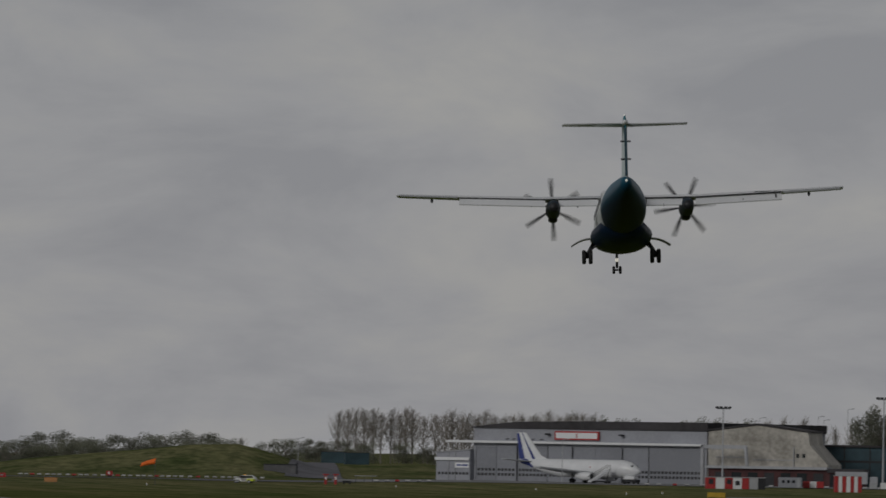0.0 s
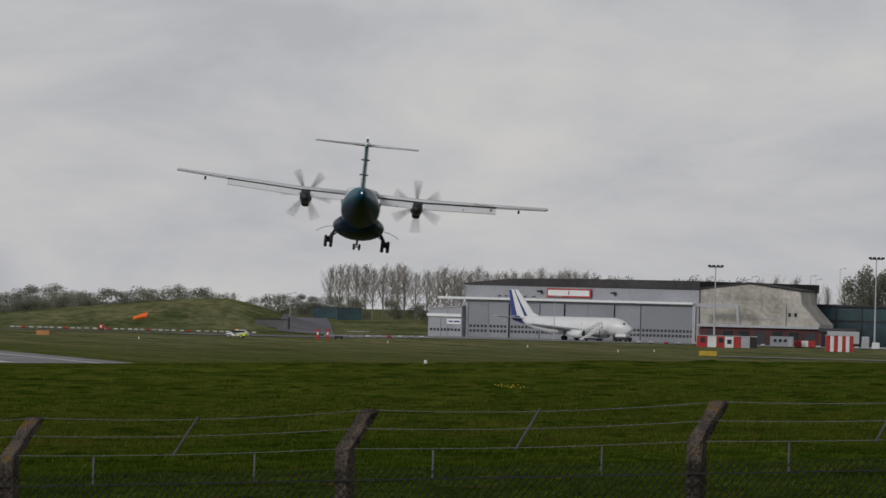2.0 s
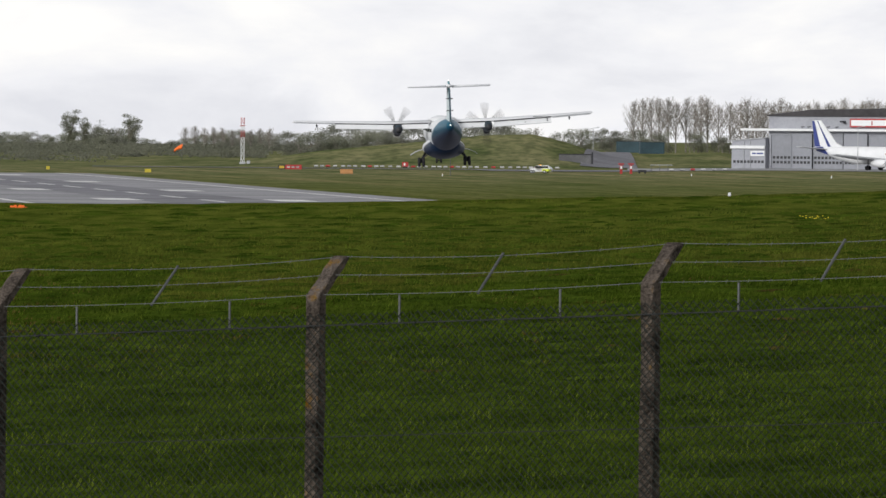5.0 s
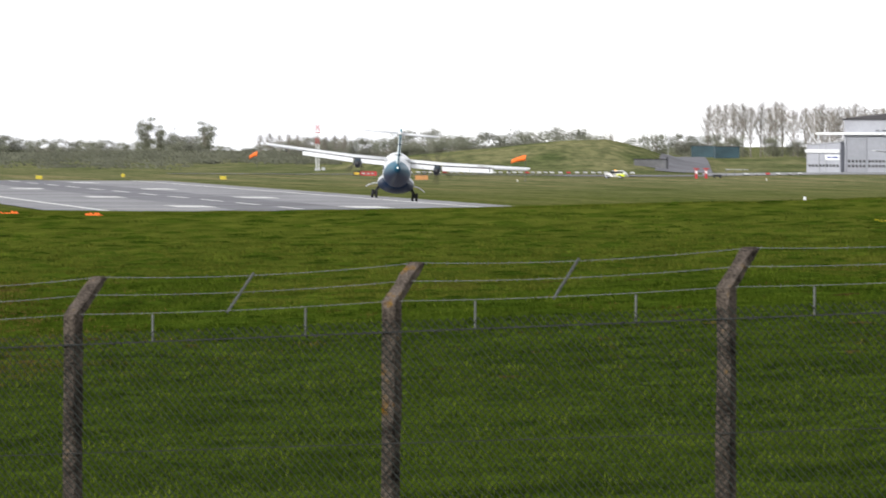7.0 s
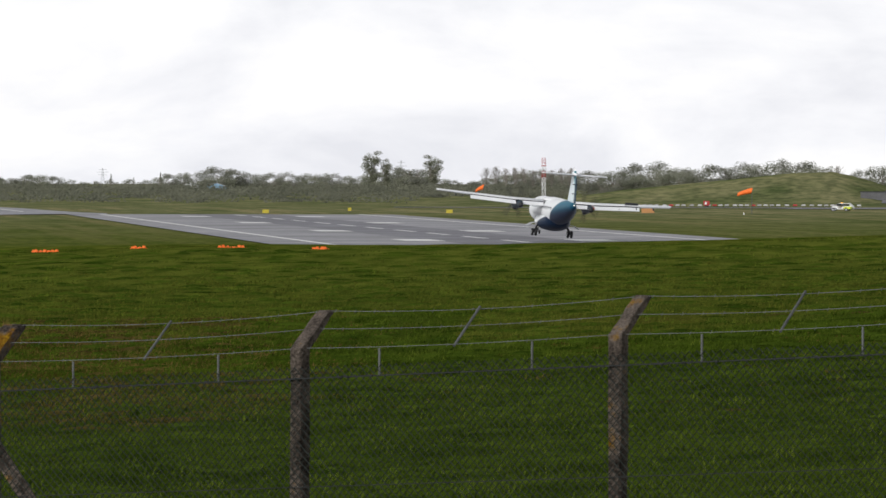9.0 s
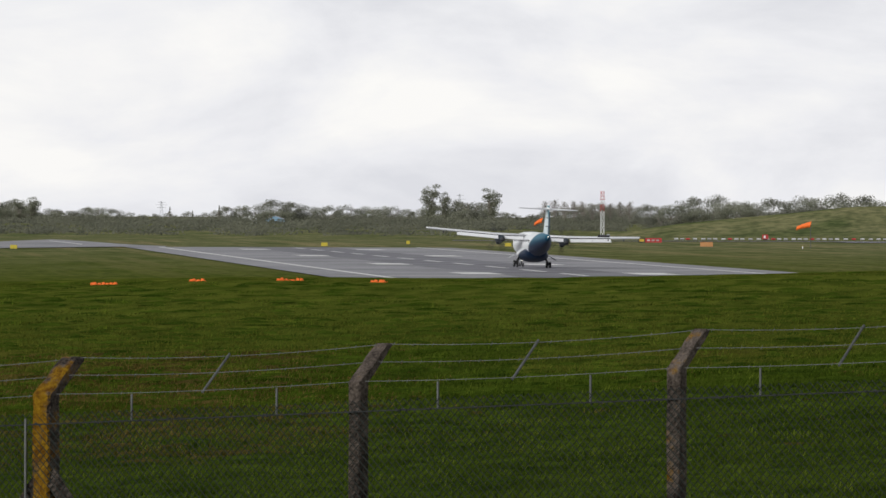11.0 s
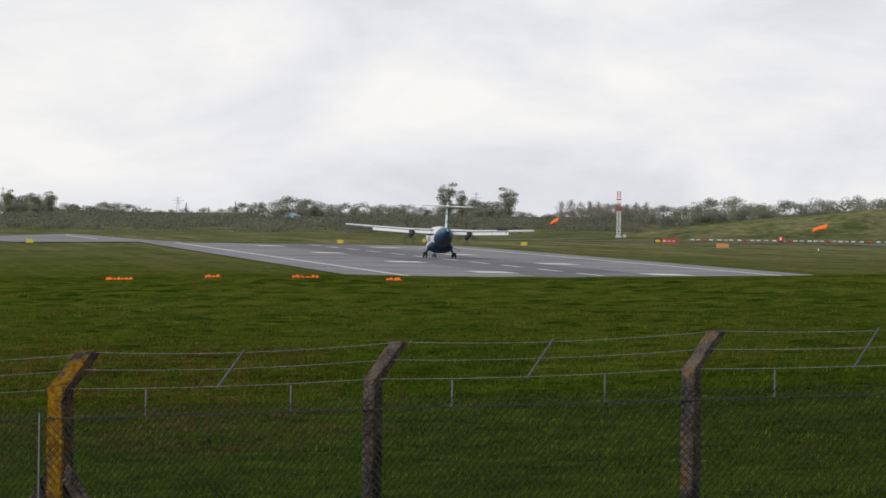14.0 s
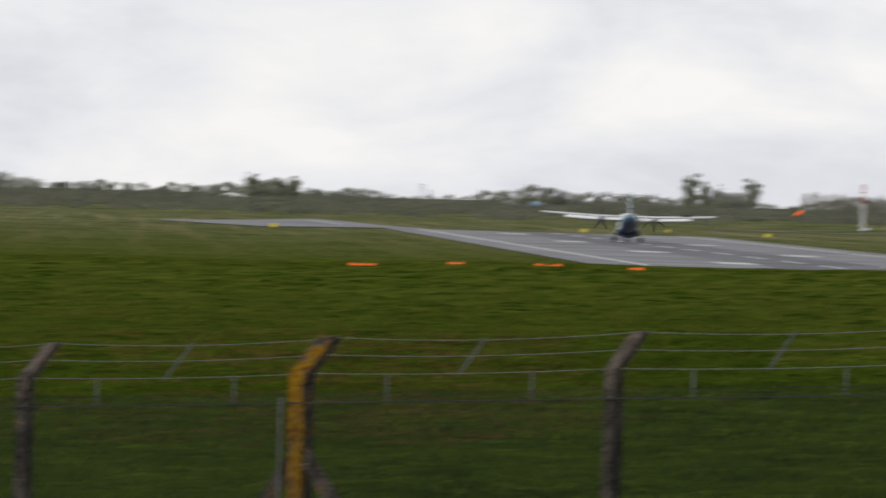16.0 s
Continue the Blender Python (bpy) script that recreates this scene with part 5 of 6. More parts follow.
def build_blades():
    """Tufts of rough grass before and behind the fence, up to the brow of the field."""
    rnd = random.Random(8)
    lots = {False: ([], []), True: ([], [])}
    for i in range(210000):
        b = rnd.uniform(-8.6, 6.2)
        u = rnd.random()
        r = 345 - 16 * rnd.random() ** 2 if i % 14 == 0 else 1 / (1 / 62 + u * (1 / 340 - 1 / 62))
        x, y = polar(b, r)
        z = land(x, y)
        vs, fs = lots[r + 45 * noise.noise(Vector((x * 0.2, y * 0.02, 2))) > 175]
        clump = noise.noise(Vector((x * 0.7, y * 0.3, 9)))
        tall = (0.04 + 0.06 * rnd.random() + 0.12 * max(0, clump)) * (1 - 0.65 * bump_step(200, 320, r))
        for _ in range(3):
            a = rnd.uniform(0, 6.283)
            o = Vector((rnd.gauss(0, 0.07), rnd.gauss(0, 0.07), 0))
            w = Vector((math.cos(a), math.sin(a), 0)) * rnd.uniform(0.008, 0.017) * (1 + r / 220)
            p = Vector((x, y, z - 0.03)) + o
            tip = p + Vector((rnd.gauss(0, 0.06) + 0.03, rnd.gauss(0, 0.04), 0.8 * tall * rnd.uniform(0.7, 1.2) + 0.03))
            k = len(vs)
            vs += [p - w, p + w, tip]
            fs.append((k, k + 1, k + 2))
    for far, (vs, fs) in lots.items():
        me = bpy.data.meshes.new("grass")
        me.from_pydata(vs, [], fs)
        # blades towards the brow take the brightened colour
        me.materials.append(BLADE_FAR if far else BLADE)
        tagged(new("grass", me), "grass blades in a brightened yellow-green towards the brow" if far else "rough green grass behind the fence", "grass", kind="stuff")
    vs, fs = [], []
    for b, d, n in ((2.80, 250, 6), (2.88, 249, 6), (2.73, 251, 3)):
        for _ in range(n):
            x, y = polar(b + rnd.gauss(0, 0.03), d + rnd.gauss(0, 1.0))
            z = land(x, y) + rnd.uniform(0.10, 0.24)
            k = len(vs)
            s = 0.022
            vs += [(x - s, y, z), (x, y - s, z - s * 0.6), (x + s, y, z), (x, y + s, z + s * 0.9), (x, y, z + 0.6 * s)]
            fs += [(k, k + 1, k + 4), (k + 1, k + 2, k + 4), (k + 2, k + 3, k + 4), (k + 3, k, k + 4)]
    me = bpy.data.meshes.new("dandelions")
    me.from_pydata(vs, [], fs)
    me.materials.append(FLOWER)
    tagged(new("dandelions", me), "small bright yellow flowers in the grass", "flowers", kind="stuff")


def build_tussocks():
    """Raised clumps that give the field its mottled relief."""
    rnd = random.Random(21)

    def clumps(name, material, count, label, pick, low, high, near=64, far=343):
        vs, fs = [], []
        for i in range(count):
            u = rnd.random()
            r = 1 / (1 / near + u * (1 / far - 1 / near))
            b = pick(i)
            x, y = polar(b, r)
            wide = rnd.uniform(0.08, 0.22) * (0.8 + r / 160)
            tall = rnd.uniform(low, high)
            for _ in range(22):
                px, py = x + rnd.gauss(0, wide), y + rnd.gauss(0, wide * 1.3)
                z = land(px, py) - 0.02
                a = rnd.uniform(0, 6.283)
                w = Vector((math.cos(a), math.sin(a), 0)) * rnd.uniform(0.006, 0.013) * (0.9 + r / 200)
                fall = math.exp(-((px - x) ** 2 + (py - y) ** 2) / (2.2 * wide * wide))
                tip = Vector((px + rnd.gauss(0.03, 0.04), py + rnd.gauss(0, 0.04), z + 0.02 + tall * (0.35 + 0.65 * fall) * rnd.uniform(0.6, 1.1)))
                k = len(vs)
                vs += [Vector((px, py, z)) - w, Vector((px, py, z)) + w, tip]
                fs.append((k, k + 1, k + 2))
        me = bpy.data.meshes.new(name)
        me.from_pydata(vs, [], fs)
        me.materials.append(material)
        tagged(new(name, me), label, "grass", kind="stuff")

    def anywhere(i):
        return rnd.uniform(-8.6, 6.2)

    def mostly_left(i):
        return rnd.gauss(-4.9, 0.9) if i % 8 else rnd.uniform(-8.6, 6.2)

    clumps("lush_tussocks", TUSSOCK_LUSH, 3000, "bright green raised grass clumps in the field", anywhere, 0.09, 0.19)
    clumps("dark_tussocks", TUSSOCK_DARK, 900, "dark green coarse grass clumps in the field", anywhere, 0.08, 0.18)
    clumps("dry_tussocks", TUSSOCK_DRY, 1900, "dry brown grass clumps in the field", mostly_left, 0.05, 0.12, 116, 190)


def build_hummocks():
    """Low rounded swells of the sward."""
    rnd = random.Random(31)
    prof = ((1.0, -0.03), (0.72, 0.30), (0.40, 0.78))
    ring = [(math.cos(k * 0.7854), math.sin(k * 0.7854)) for k in range(8)]

    def swells(name, material, count, label, pick, hi, near=63, far=342):
        vs, fs = [], []
        for i in range(count):
            r = 1 / (1 / near + rnd.random() * (1 / far - 1 / near))
            x, y = polar(pick(i), r)
            z = land(x, y)
            w = rnd.uniform(0.10, 0.34) * (0.65 + r / 170)
            h = rnd.uniform(0.25, 1.0) * hi * (0.7 + r / 260)
            k0 = len(vs)
            j = [rnd.uniform(0.75, 1.25) for _ in range(8)]
            for q, hz in prof:
                vs += [(x + c * w * q * f, y + s * w * 1.6 * q * f, z + h * hz) for (c, s), f in zip(ring, j)]
            vs.append((x + rnd.gauss(0, 0.1) * w, y, z + h))
            for m in range(2):
                for k in range(8):
                    a, b = k0 + 8 * m + k, k0 + 8 * m + (k + 1) % 8
                    fs.append((a, b, b + 8, a + 8))
            fs += [(k0 + 16 + k, k0 + 16 + (k + 1) % 8, k0 + 24) for k in range(8)]
        me = bpy.data.meshes.new(name)
        me.from_pydata(vs, [], fs)
        for f in me.polygons:
            f.use_smooth = True
        me.materials.append(material)
        tagged(new(name, me), label, "grass", kind="stuff")

    swells("grass_hummocks", SWARD, 7000, "low rounded green hummocks of rough grass", lambda i: rnd.uniform(-8.6, 6.2), 0.05)
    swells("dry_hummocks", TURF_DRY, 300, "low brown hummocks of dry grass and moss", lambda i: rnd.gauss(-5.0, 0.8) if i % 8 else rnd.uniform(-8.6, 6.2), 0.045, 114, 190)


build_blades()
build_tussocks()
build_hummocks()


# ---- airfield things ----
def windsock(b, d, h, long, wide, droop):
    t = thing("windsock", spot(b, d), "orange windsock streaming from a thin white pole", "windsock", "windsocks")
    part("pole", tube(bmesh.new(), (0, 0, -0.3), (0, 0, h), 0.07, 0.05), STEEL, t)
    bm = bmesh.new()
    n, rows = 14, []
    for k in range(7):
        u = k / 6
        c = Vector((-long * u, 0.5 * u, h - 0.1 - droop * (0.6 * u + 0.4 * u * u)))
        r = wide * (1 - 0.34 * u)
        rows.append([bm.verts.new(c + Vector((0.25 * r * math.sin(6.283 * i / n), r * math.cos(6.283 * i / n), r * math.sin(6.283 * i / n)))) for i in range(n)])
    for a, c in zip(rows, rows[1:]):
        for i in range(n):
            bm.faces.new((a[i], a[(i + 1) % n], c[(i + 1) % n], c[i]))
    bm.faces.new(rows[-1])
    bmesh.ops.recalc_face_normals(bm, faces=bm.faces)
    part("sock", bm, ORANGE, t, "", True)
    part("hoop", tube(tube(bmesh.new(), (0, 0, h), (0, 0.5, h - 0.1), 0.03), (0, 0, h), (0, -0.5, h - 0.1), 0.03), STEEL, t)
    return t


windsock(0.09, 1440, 4.6, 2.7, 0.58, 0.75)
windsock(-1.925, 1950, 3.7, 2.0, 0.70, 1.0)


def lattice_mast():
    t = thing("radio_mast", spot(-1.472, 1800), "red and white banded lattice mast", "mast")
    H, w = 10.9, 0.38
    for k in range(7):
        z0, z1 = H * k / 7, H * (k + 1) / 7
        m = RED if k in (4, 6) else WHITE
        bm = bmesh.new()
        for sx in (-1, 1):
            for sy in (-1, 1):
                tube(bm, (sx * w, sy * w, z0), (sx * w, sy * w, z1), 0.07, n=5)
            tube(bm, (sx * w, -w, z0), (sx * w, w, z1), 0.05, n=4)
            tube(bm, (-w, sx * w, z0), (w, sx * w, z1), 0.05, n=4)
            tube(bm, (w, sx * w, z0), (-w, sx * w, z1), 0.05, n=4)
            tube(bm, (-w, sx * w, z1), (w, sx * w, z1), 0.05, n=4)
        part("section", bm, m, t)
    part("platform", boxed(-0.6, 0.6, -0.6, 0.6, H * 0.82, H * 0.82 + 0.2), RED, t)
    part("equipment_box", boxed(1.0, 1.8, -0.5, 0.5, -0.2, 0.8, bevel=0.05), GREY, t)
    part("footing", boxed(-0.7, 0.7, -0.7, 0.7, -0.3, 0.5), GREY, t)


lattice_mast()


def lamp_mast(b, d, top):
    x, y = polar(b, d)
    h = EYE + top / 13500 * d - land(x, y)
    t = thing("floodlight_mast", spot(b, d), "tall slender grey apron floodlight mast", "mast", "apron floodlights")
    part("pole", tube(bmesh.new(), (0, 0, -0.2), (0, 0, h), 0.22, 0.12), GREY, t)
    part("crossarm", boxed(-1.5, 1.5, -0.15, 0.15, h - 0.25, h, bevel=0.04), GREY, t)
    for x in (-1.4, -0.5, 0.5, 1.4):
        part("lamp", boxed(x - 0.35, x + 0.35, -0.5, 0.2, h - 0.1, h + 0.35, bevel=0.06), DARK, t)
    return t


lamp_mast(4.347, 1690, 79)
lamp_mast(5.55, 1690, 100)


def street_lamp(b, d, top):
    x, y = polar(b, d)
    h = EYE + top / 13500 * d - land(x, y)
    t = thing("street_lamp", spot(b, d), "thin grey street lamp with a curved arm", "street lamp", "street lamps")
    part("pole", tube(bmesh.new(), (0, 0, -0.2), (0, 0, h), 0.10, 0.06), GREY, t)
    part("arm", tube(bmesh.new(), (0, 0, h), (1.2, 0, h + 0.2), 0.06), GREY, t)
    part("lantern", boxed(0.9, 1.6, -0.15, 0.15, h + 0.1, h + 0.3, bevel=0.04), GREY, t)


for sb, st in ((4.62, 62), (4.56, 56), (5.06, 66), (5.1, 60), (5.28, 80), (1.16, 12), (3.19, 62)):
    street_lamp(sb, 1960, st)
street_lamp(3.145, 1690, 18)


def sign(b, d, w, h, material, label, lift=0.25, dark=0.0):
    t = thing("runway_sign", spot(b, d), label, "sign")
    part("board", boxed(-w / 2 + dark, w / 2, -0.12, 0.12, lift, lift + h, bevel=0.03), material, t)
    if dark:
        part("location_panel", boxed(-w / 2, -w / 2 + dark, -0.12, 0.12, lift, lift + h, bevel=0.03), DARK, t, "black panel with a yellow bar")
        part("bar", boxed(-w / 2 + 0.2, -w / 2 + dark - 0.25, -0.15, -0.12, lift + 0.2, lift + h - 0.2), YELLOW, t)
        for k in range(3):
            x = -w / 2 + dark + 0.35 + k * 0.95
            part("bar", boxed(x, x + 0.6, -0.15, -0.12, lift + 0.32, lift + h - 0.32), DULLWHITE, t)
    for x in (-w * 0.35, w * 0.35):
        part("leg", tube(bmesh.new(), (x, 0, -0.2), (x, 0, lift + 0.1), 0.05), STEEL, t)


sign(-1.115, 1590, 4.9, 0.95, RED, "red mandatory taxiway sign with a black panel", dark=1.5)
sign(-0.69, 1440, 2.4, 0.85, mat("orange_board", (0.50, 0.24, 0.09), 0.5, vary=0.15), "orange marker board in the grass")
sign(4.305, 1320, 3.1, 0.85, YELLOW, "yellow marker board beside the taxiway")
for sb, sd in ((-2.18, 1425), (-3.56, 1420), (-2.93, 1500), (-5.89, 1310)):
    sign(sb, sd, 1.2 if sd != 1500 else 0.7, 0.65, mat("lemon_board", (0.52, 0.42, 0.04), 0.5, vary=0.1), "small yellow runway distance board")


def patrol_car():
    t = thing("patrol_car", spot(0.755, 1565, 0.0, 165), "white and lime airfield patrol car with an amber beacon", "car")
    prof = [(-2.2, 0.35), (2.2, 0.35), (2.25, 0.75), (2.1, 0.95), (1.1, 1.08), (0.45, 1.62), (-1.5, 1.66), (-2.1, 1.15), (-2.25, 0.8)]
    bm = slab(bmesh.new(), [(x, -0.9, z) for x, z in prof], 1.8)
    for v in bm.verts:
        if v.co.z > 1.2:
            v.co.y *= 0.82
    bmesh.ops.bevel(bm, geom=bm.edges[:], offset=0.05, segments=1, affect="EDGES")
    part("body", bm, WHITE, t)
    part("rear_panel", boxed(-2.27, -0.9, -0.92, 0.92, 0.45, 0.9), LIME, t, "lime high-visibility panel")
    for s in (-1, 1):
        part("side_window", boxed(-1.7, 0.55, s * 0.80 - 0.03, s * 0.80 + 0.03, 1.12, 1.5), GLASS, t)
        for x in (-1.4, 1.4):
            w = tube(bmesh.new(), (x, s * 0.85 - 0.1, 0.36), (x, s * 0.85 + 0.1, 0.36), 0.36, n=16)
            wh = part("wheel", w, TYRE, t)
            part("rim", tube(bmesh.new(), (x, s * 0.85 - 0.11, 0.36), (x, s * 0.85 + 0.11, 0.36), 0.2, n=10), GREY, wh)
        part("headlight", boxed(2.18, 2.26, s * 0.6 - 0.18, s * 0.6 + 0.18, 0.7, 0.88), GLASS, t)
    ws = slab(bmesh.new(), [(1.08, -0.7, 1.12), (1.08, 0.7, 1.12), (0.52, 0.66, 1.58), (0.52, -0.66, 1.58)], 0.03)
    part("windscreen", ws, GLASS, t)
    part("light_bar", boxed(-0.45, -0.2, -0.35, 0.35, 1.66, 1.77, bevel=0.03), AMBER, t, "lit amber light bar")


patrol_car()


def barriers():
    rnd = random.Random(3)
    rows = []
    b = -0.92
    while b < 0.9:
        rows.append((b, 1735))
        b += rnd.choice((0.045, 0.046, 0.05, 0.062))
    b = 1.75
    while b < 2.2:
        rows.append((b, 1662))
        b += 0.08
    b = 3.78
    while b < 5.7:
        rows.append((b, 1662))
        b += rnd.choice((0.075, 0.09, 0.12))
    proto = {}
    for k, (b, d) in enumerate(rows):
        red = k % 6 == 2
        m = spot(b, d, 0.1, rnd.uniform(-6, 6))
        if red not in proto:
            t = thing("barrier_block", m, "red plastic barrier block" if red else "white plastic barrier block", "barrier", "barriers along the taxiway")
            bm = slab(bmesh.new(), [(-0.50, -0.25, 0), (0.50, -0.25, 0), (0.44, -0.15, 0.32), (-0.44, -0.15, 0.32)], 0.5)
            bmesh.ops.bevel(bm, geom=bm.edges[:], offset=0.04, segments=1, affect="EDGES")
            part("block", bm, RED if red else DULLWHITE, t)
            proto[red] = t
        else:
            copy_thing(proto[red], m)
    for b in (-0.25,):
        t = thing("works_board", spot(b, 1728, 0.1), "red and white chequered works board", "sign", "works boards")
        part("board", boxed(-0.7, 0.7, -0.06, 0.06, 0.3, 1.3, bevel=0.02), RED, t)
        part("band", boxed(-0.35, 0.05, -0.08, -0.06, 0.5, 1.1), WHITE, t)
        part("foot", boxed(-0.5, 0.5, -0.25, 0.25, 0, 0.3), DARK, t)


barriers()


def red_stands():
    for b in (1.372, 1.446):
        t = thing("red_stand", spot(b, 1566), "red post stand beside the apron", "post", "red stands")
        part("column", boxed(-0.28, 0.28, -0.25, 0.25, 0, 1.8, bevel=0.06), RED, t)
        part("cap", boxed(-0.6, 0.6, -0.4, 0.4, 1.9, 2.15, bevel=0.05), RED, t)
        part("panel", boxed(-0.2, 0.2, -0.34, -0.3, 1.0, 1.6), WHITE, t)
    t = thing("hand_trolley", spot(1.53, 1575), "small dark ground equipment trolley", "trolley")
    part("bed", boxed(-0.9, 0.9, -0.4, 0.4, 0.3, 0.75, bevel=0.05), DARK, t)
    for x in (-0.6, 0.6):
        part("wheel", tube(bmesh.new(), (x, -0.45, 0.2), (x, 0.45, 0.2), 0.2, n=10), TYRE, t)
    t = thing("bicycle_rack", spot(1.66, 1640, 0.1), "pale low steel rack by the apron edge", "rack")
    for x in (-1.8, 0.0, 1.8):
        part("hoop", tube(tube(bmesh.new(), (x, 0, 0), (x, 0, 1.3), 0.06), (x, 0, 1.3), (x + 0.9, 0, 1.3), 0.05), STEEL, t)
    part("top_rail", boxed(-2.0, 2.8, -0.05, 0.05, 1.3, 1.42), GREY, t)


red_stands()


def containers():
    def container(m, l, material, label, h=2.6):
        t = thing("container", m, label, "container", "containers by the bank")
        part("body", boxed(-l / 2, l / 2, -1.2, 1.2, 0, h, bevel=0.05), material, t)
        for k in range(int(l / 0.6)):
            x = -l / 2 + 0.3 + k * 0.6
            part("rib", boxed(x, x + 0.18, -1.26, -1.2, 0.15, h - 0.15), material, t)
        part("top_rail", boxed(-l / 2 - 0.03, l / 2 + 0.03, -1.25, 1.25, h, h + 0.12), DARK, t)
    container(spot(1.60, 1930, 0.0, 6), 6.2, BLUEBOX, "dark blue steel storage container on the bank", 2.9)
    container(spot(1.43, 1985, 0.0, -4), 6.6, BLUEBOX, "dark blue steel storage container on the bank", 2.9)
    t = thing("retaining_wall", spot(1.02, 1790, 0, 0), "low dark grey concrete wall under the bank", "wall")
    part("panel", boxed(-3.6, 4.0, -0.2, 0.2, -0.5, 1.7, bevel=0.05), mat("stained_concrete", (0.13, 0.13, 0.135), 0.9, vary=0.3, scale=0.5), t)
    part("coping", boxed(-3.7, 4.1, -0.3, 0.3, 1.7, 1.9), DARK, t)
    part("gate_post", boxed(4.0, 4.4, -0.3, 0.3, -0.5, 2.3), DARK, t)


containers()


def striped_cabin(b, d, cols, h, label):
    """A row of red and white fire-training panels."""
    t = thing("striped_cabin", spot(b, d, 0.0), label, "cabin")
    x = 0.0
    for w, m in cols:
        part("panel", boxed(x, x + w - 0.05, 0, 2.4, 0, h, bevel=0.04), m, t)
        x += w
    part("roof", boxed(-0.1, x, -0.1, 2.5, h, h + 0.15), GREY, t)
    return t


cab = striped_cabin(4.224, 1592, [(2.1, RED), (1.9, WHITE), (1.7, RED), (1.9, WHITE), (1.5, RED), (1.9, GREY), (1.5, DARK)], 2.35, "row of red, white and grey panelled cabins")
for x in (0.6, 4.4):
    part("opening", boxed(x, x + 1.0, -0.05, 0.05, 1.0, 2.0), DARK, cab)
part("emblem", boxed(6.2, 7.1, -0.05, 0.02, 0.8, 1.7), DARK, cab)
striped_cabin(5.19, 1560, [(0.8, RED), (0.8, WHITE), (0.8, RED), (0.9, WHITE), (0.7, RED), (0.8, WHITE), (0.8, RED)], 3.3, "red and white vertically striped cabin")
cab2 = thing("site_cabin", spot(4.774, 1640, 0.1), "grey portable cabin with small windows", "cabin")
part("body", boxed(0, 4.9, 0, 2.5, 0.1, 2.3, bevel=0.06), HANGAR, cab2)
for x in (0.6, 1.7, 2.8):
    part("window", boxed(x, x + 0.6, -0.04, 0.05, 1.1, 1.7), GLASS, cab2)
part("door", boxed(3.8, 4.5, -0.05, 0.05, 0.15, 2.0), GREY, cab2)
for b, m in ((4.98, RED), (5.03, WHITE), (5.08, RED), (5.48, GREY), (5.56, WHITE)):
    t = thing("equipment_box", spot(b, 1645, 0.1), "boxy piece of ground equipment", "box")
    part("body", boxed(-0.8, 0.8, -0.6, 0.6, 0.1, 1.5, bevel=0.08), m, t)
    part("skid", boxed(-0.7, 0.7, -0.5, 0.5, 0, 0.1), DARK, t)
van = thing("box_van", spot(5.2, 1690, 0.1, 0), "pale parked box van among the equipment", "van")
part("load_box", boxed(0, 7.0, 0, 2.4, 0.9, 3.6, bevel=0.06), GREY, van)
part("cab", boxed(7.6, 9.3, 0.1, 2.3, 0.6, 2.6, bevel=0.2), GREY, van)
part("windscreen", boxed(9.0, 9.32, 0.3, 2.1, 1.7, 2.4, bevel=0.05), GLASS, van)
for x in (1.4, 8.4):
    part("wheel", tube(bmesh.new(), (x, -0.05, 0.5), (x, 2.45, 0.5), 0.5, n=14), TYRE, van)


def approach_markers():
    rnd = random.Random(6)
    for b, n in ((-5.204, 7), (-4.504, 4), (-3.804, 7), (-3.138, 4)):
        t = thing("approach_marker", spot(b, 335, -0.07), "low row of orange-red frangible markers in the grass", "marker", "approach markers")
        for k in range(n):
            x = (k - n / 2) * 0.17 + rnd.uniform(-0.04, 0.04)
            c = tube(bmesh.new(), (x, rnd.uniform(-0.1, 0.1), 0.0), (x, 0, 0.09 + rnd.uniform(0, 0.09)), 0.12, 0.07, n=7)
            part("cone", c, ORANGE, t)
        part("rail", boxed(-n * 0.08, n * 0.08, -0.05, 0.05, 0.02, 0.1), ORANGE, t)
    t = thing("marker_stone", spot(2.187, 345), "small white marker in the grass", "marker")
    bm = boxed(-0.07, 0.07, -0.06, 0.06, -0.05, 0.18, bevel=0.03)
    part("block", bm, WHITE, t)
    for b, d in ((0.03, 1430), (3.63, 1400), (2.95, 1480), (3.9, 1440), (1.9, 1500)):
        t = thing("marker_post", spot(b, d), "short white marker post in the grass", "marker", "marker posts")
        part("post", tube(bmesh.new(), (0, 0, -0.1), (0, 0, 0.45), 0.10, 0.08), WHITE, t)
        part("cap", tube(bmesh.new(), (0, 0, 0.45), (0, 0, 0.52), 0.11, 0.08), YELLOW, t)


approach_markers()


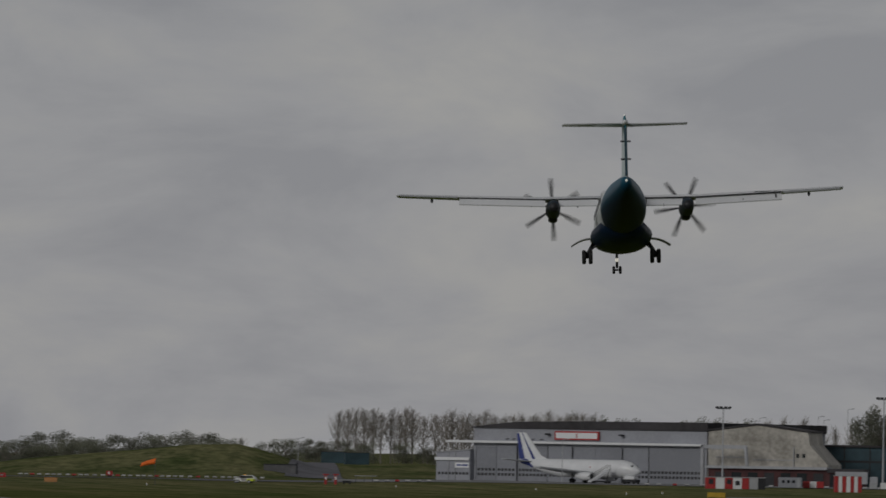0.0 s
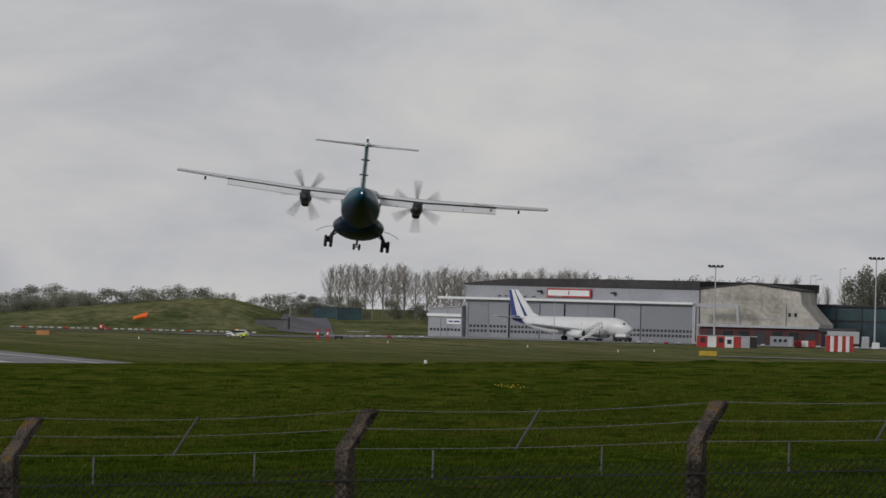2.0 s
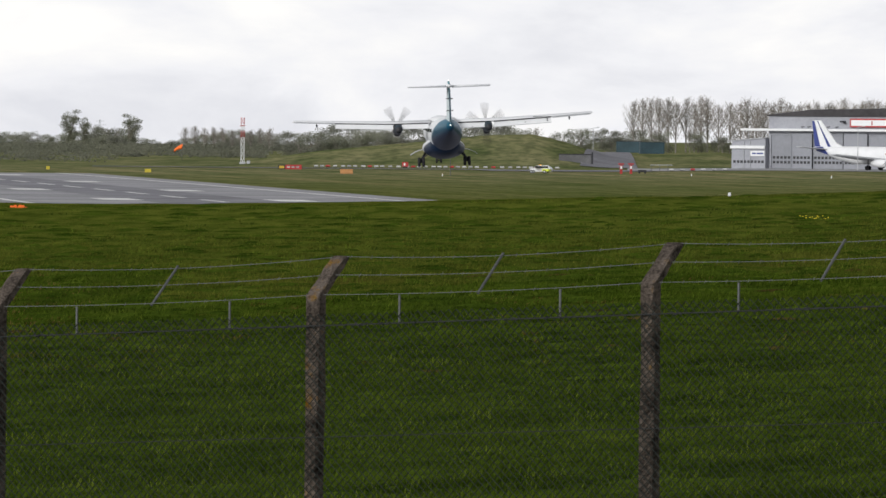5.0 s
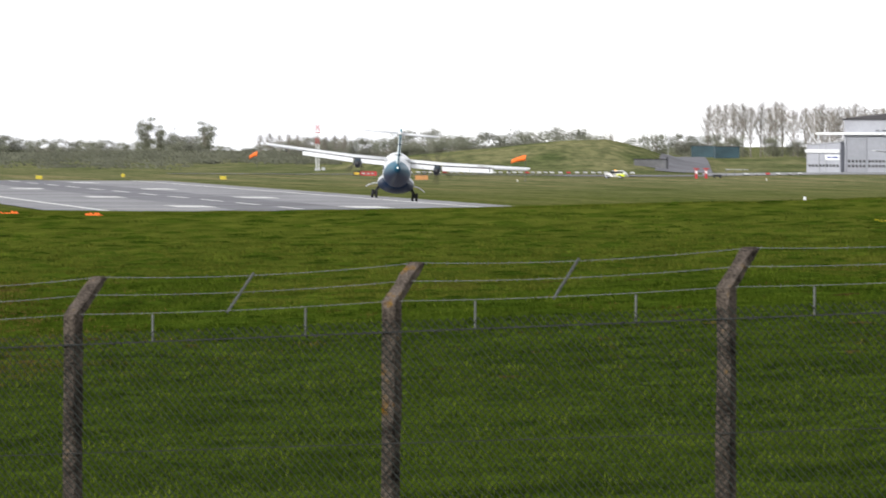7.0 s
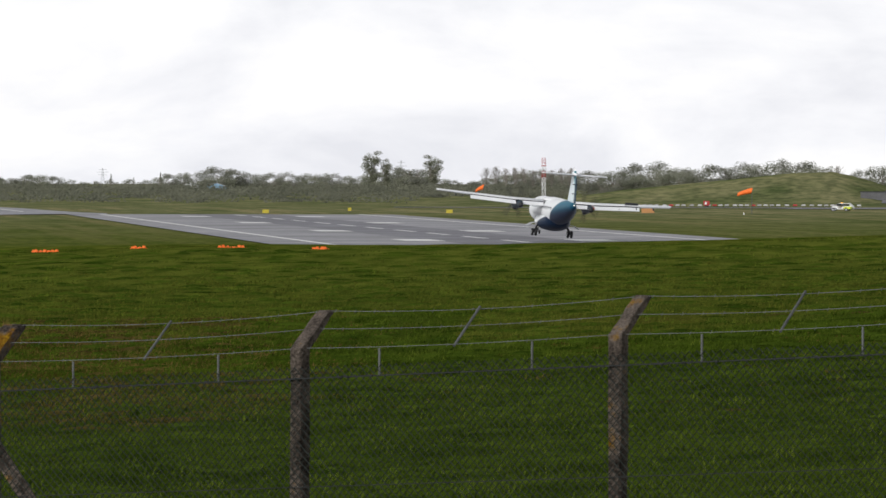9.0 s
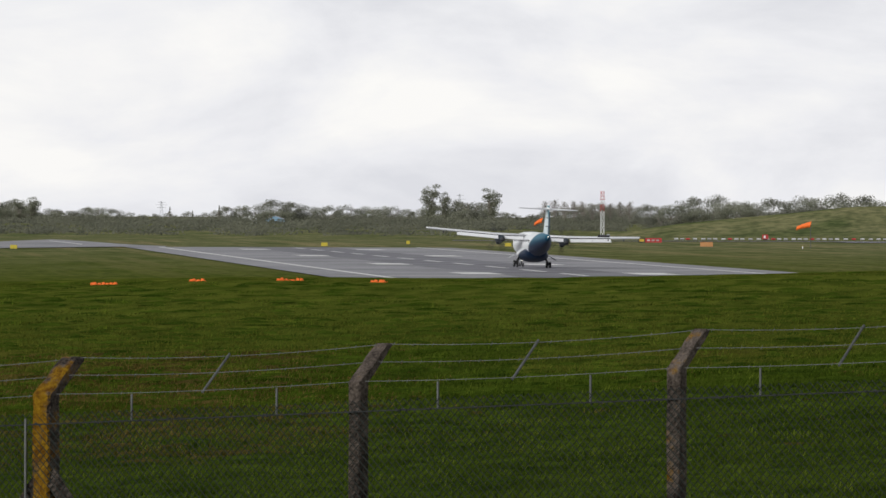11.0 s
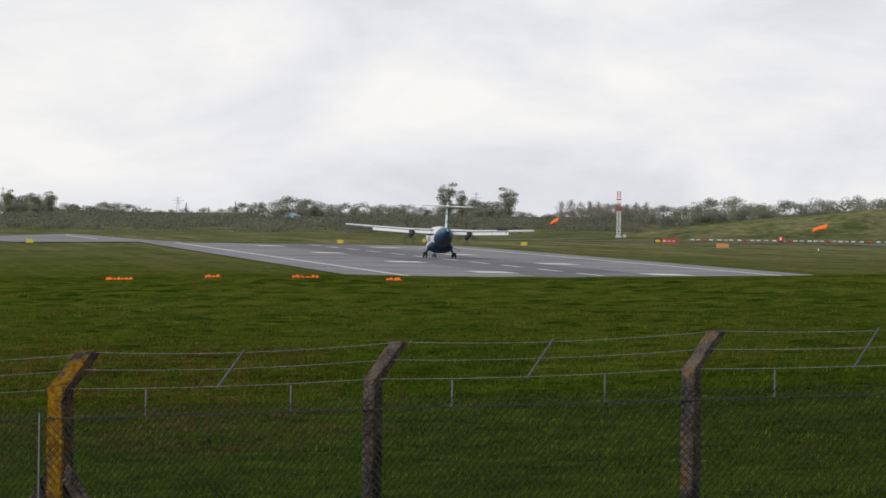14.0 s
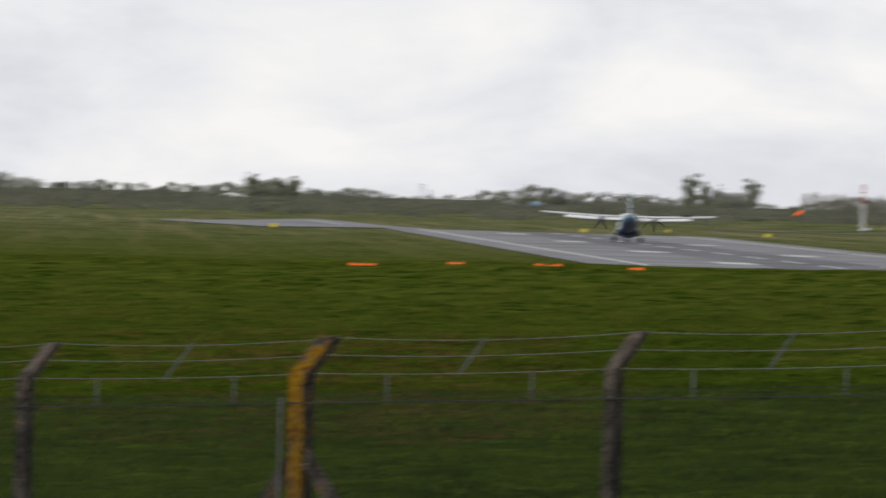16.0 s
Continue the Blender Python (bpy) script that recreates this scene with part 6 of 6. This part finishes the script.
def far_things():
    for b, d, top in ((-4.783, 4300, 5), (-2.544, 4300, 19.7), (-2.692, 4500, 12), (-6.096, 4300, 18)):
        x, y = polar(b, d)
        h = EYE + top / 13500 * d - land(x, y)
        t = thing("pylon", spot(b, d), "distant grey lattice electricity pylon", "pylon", "pylons")
        bm = bmesh.new()
        w = 1.1
        for sx in (-1, 1):
            tube(bm, (sx * w, 0, 0), (sx * 0.25, 0, h), 0.12, n=4)
            for k in range(5):
                z0, z1 = h * k / 5, h * (k + 1) / 5
                tube(bm, (sx * (w - 0.85 * k / 5), 0, z0), (-sx * (w - 0.85 * (k + 1) / 5), 0, z1), 0.08, n=3)
        part("tower", bm, GREY, t)
        for f, a in ((0.62, 2.6), (0.78, 3.4), (0.93, 2.2)):
            part("crossarm", tube(bmesh.new(), (-a, 0, h * f), (a, 0, h * f), 0.14, n=4), GREY, t)
    for b, wd, m, label in ((-4.123, 4.6, WHITE, "small white gabled cabin beyond the bank"), (-3.924, 6.0, mat("pale_blue_board", (0.25, 0.42, 0.60), 0.6), "pale blue and white shed beyond the bank"), (-6.2, 9.0, WHITE, "low pale shed beyond the bank")):
        t = thing("shed", spot(b, 2280), label, "shed")
        bm = slab(bmesh.new(), [(-wd / 2, 0, 0), (wd / 2, 0, 0), (wd / 2, 0, 1.3), (0, 0, 2.3), (-wd / 2, 0, 1.3)], 4)
        part("wall", bm, m, t)
        for s in (-1, 1):
            part("roof", slab(bmesh.new(), [(0, -4.3, 2.35), (0, 0.3, 2.35), (s * (wd / 2 + 0.2), 0.3, 1.28), (s * (wd / 2 + 0.2), -4.3, 1.28)], 0.1), GREY if m != WHITE else WHITE, t)


far_things()


# ---- what moves ----
# seconds, x, y, height of the wheels, heading left, nose up, right wing down
FLIGHT = [(0, 28.68, 460.5, 19.32, -2.1, -2.0, -2.1), (0.5, 25.32, 483.5, 17.17, -2.4, -1.4, 0.2), (1, 21.82, 506.4, 14.79, -2.8, -0.2, 1.6),
          (1.5, 18.78, 529.3, 13.06, -2.3, 0.4, 3.8), (2, 15.83, 552.1, 11.76, -1.7, 0.3, 4.8), (2.5, 13.08, 574.8, 10.56, -1.5, 0.1, 5.0),
          (3, 10.6, 597.5, 9.39, -0.6, 0.2, 4.4), (3.5, 8.6, 620.2, 8.21, 1.9, 0.2, -0.5), (4.5, 3.56, 665.5, 6.15, 2.9, 0.8, -3.4),
          (5.7, -4.0, 720.0, 3.6, 1.6, 2.0, 1.0), (7, -12.16, 778.2, 1.79, 1.0, 2.8, 5.2), (8, -16.89, 823.1, 1.13, 5.7, 1.5, 4.6), (9, -21.4, 867.9, 0.6, 10.2, 1.5, 4.3),
          (10.2, -28.6, 921.6, 0.2, 9.6, 0.7, 3.2), (11.5, -36.6, 979.5, 0.12, 8.5, 0.1, 2.4), (12.5, -43.58, 1023.8, 0.12, 6.8, 0, 2.2), (13.5, -50.23, 1068.2, 0.12, 6.9, 0, 1.3),
          (14.5, -56.93, 1112.4, 0.12, 6.5, 0, 1.3), (15.5, -63.3, 1156.5, 0.13, 5.5, 0, 0.8), (16, -66.5, 1178.6, 0.16, 4.5, 0, 0.4)]


def motions():
    walk(PLANE, [(t, pose(x, y, z, 0, 0, h) @ pose(0, 0, 0, p, b, 0)) for t, x, y, z, h, p, b in FLIGHT])
    for hub, s in PROPS:
        rows, a = [], 10.0 + 12 * s
        for k in range(481):
            rows.append((k / 30, pose(s * 4.05, 4.02, 3.62, 0, a, 0)))
            a += 32 if k < 48 else 70 if k < 75 else 86      # the propellers speed up
        walk(hub, rows)
    for panel in SPOILERS:               # raised after the touchdown
        walk(panel, [(t, pose(8.9, 0.2, 4.215, a, 0, 0)) for t, a in ((0, 0), (7.9, 0), (8.4, -50), (16, -50))])


motions()
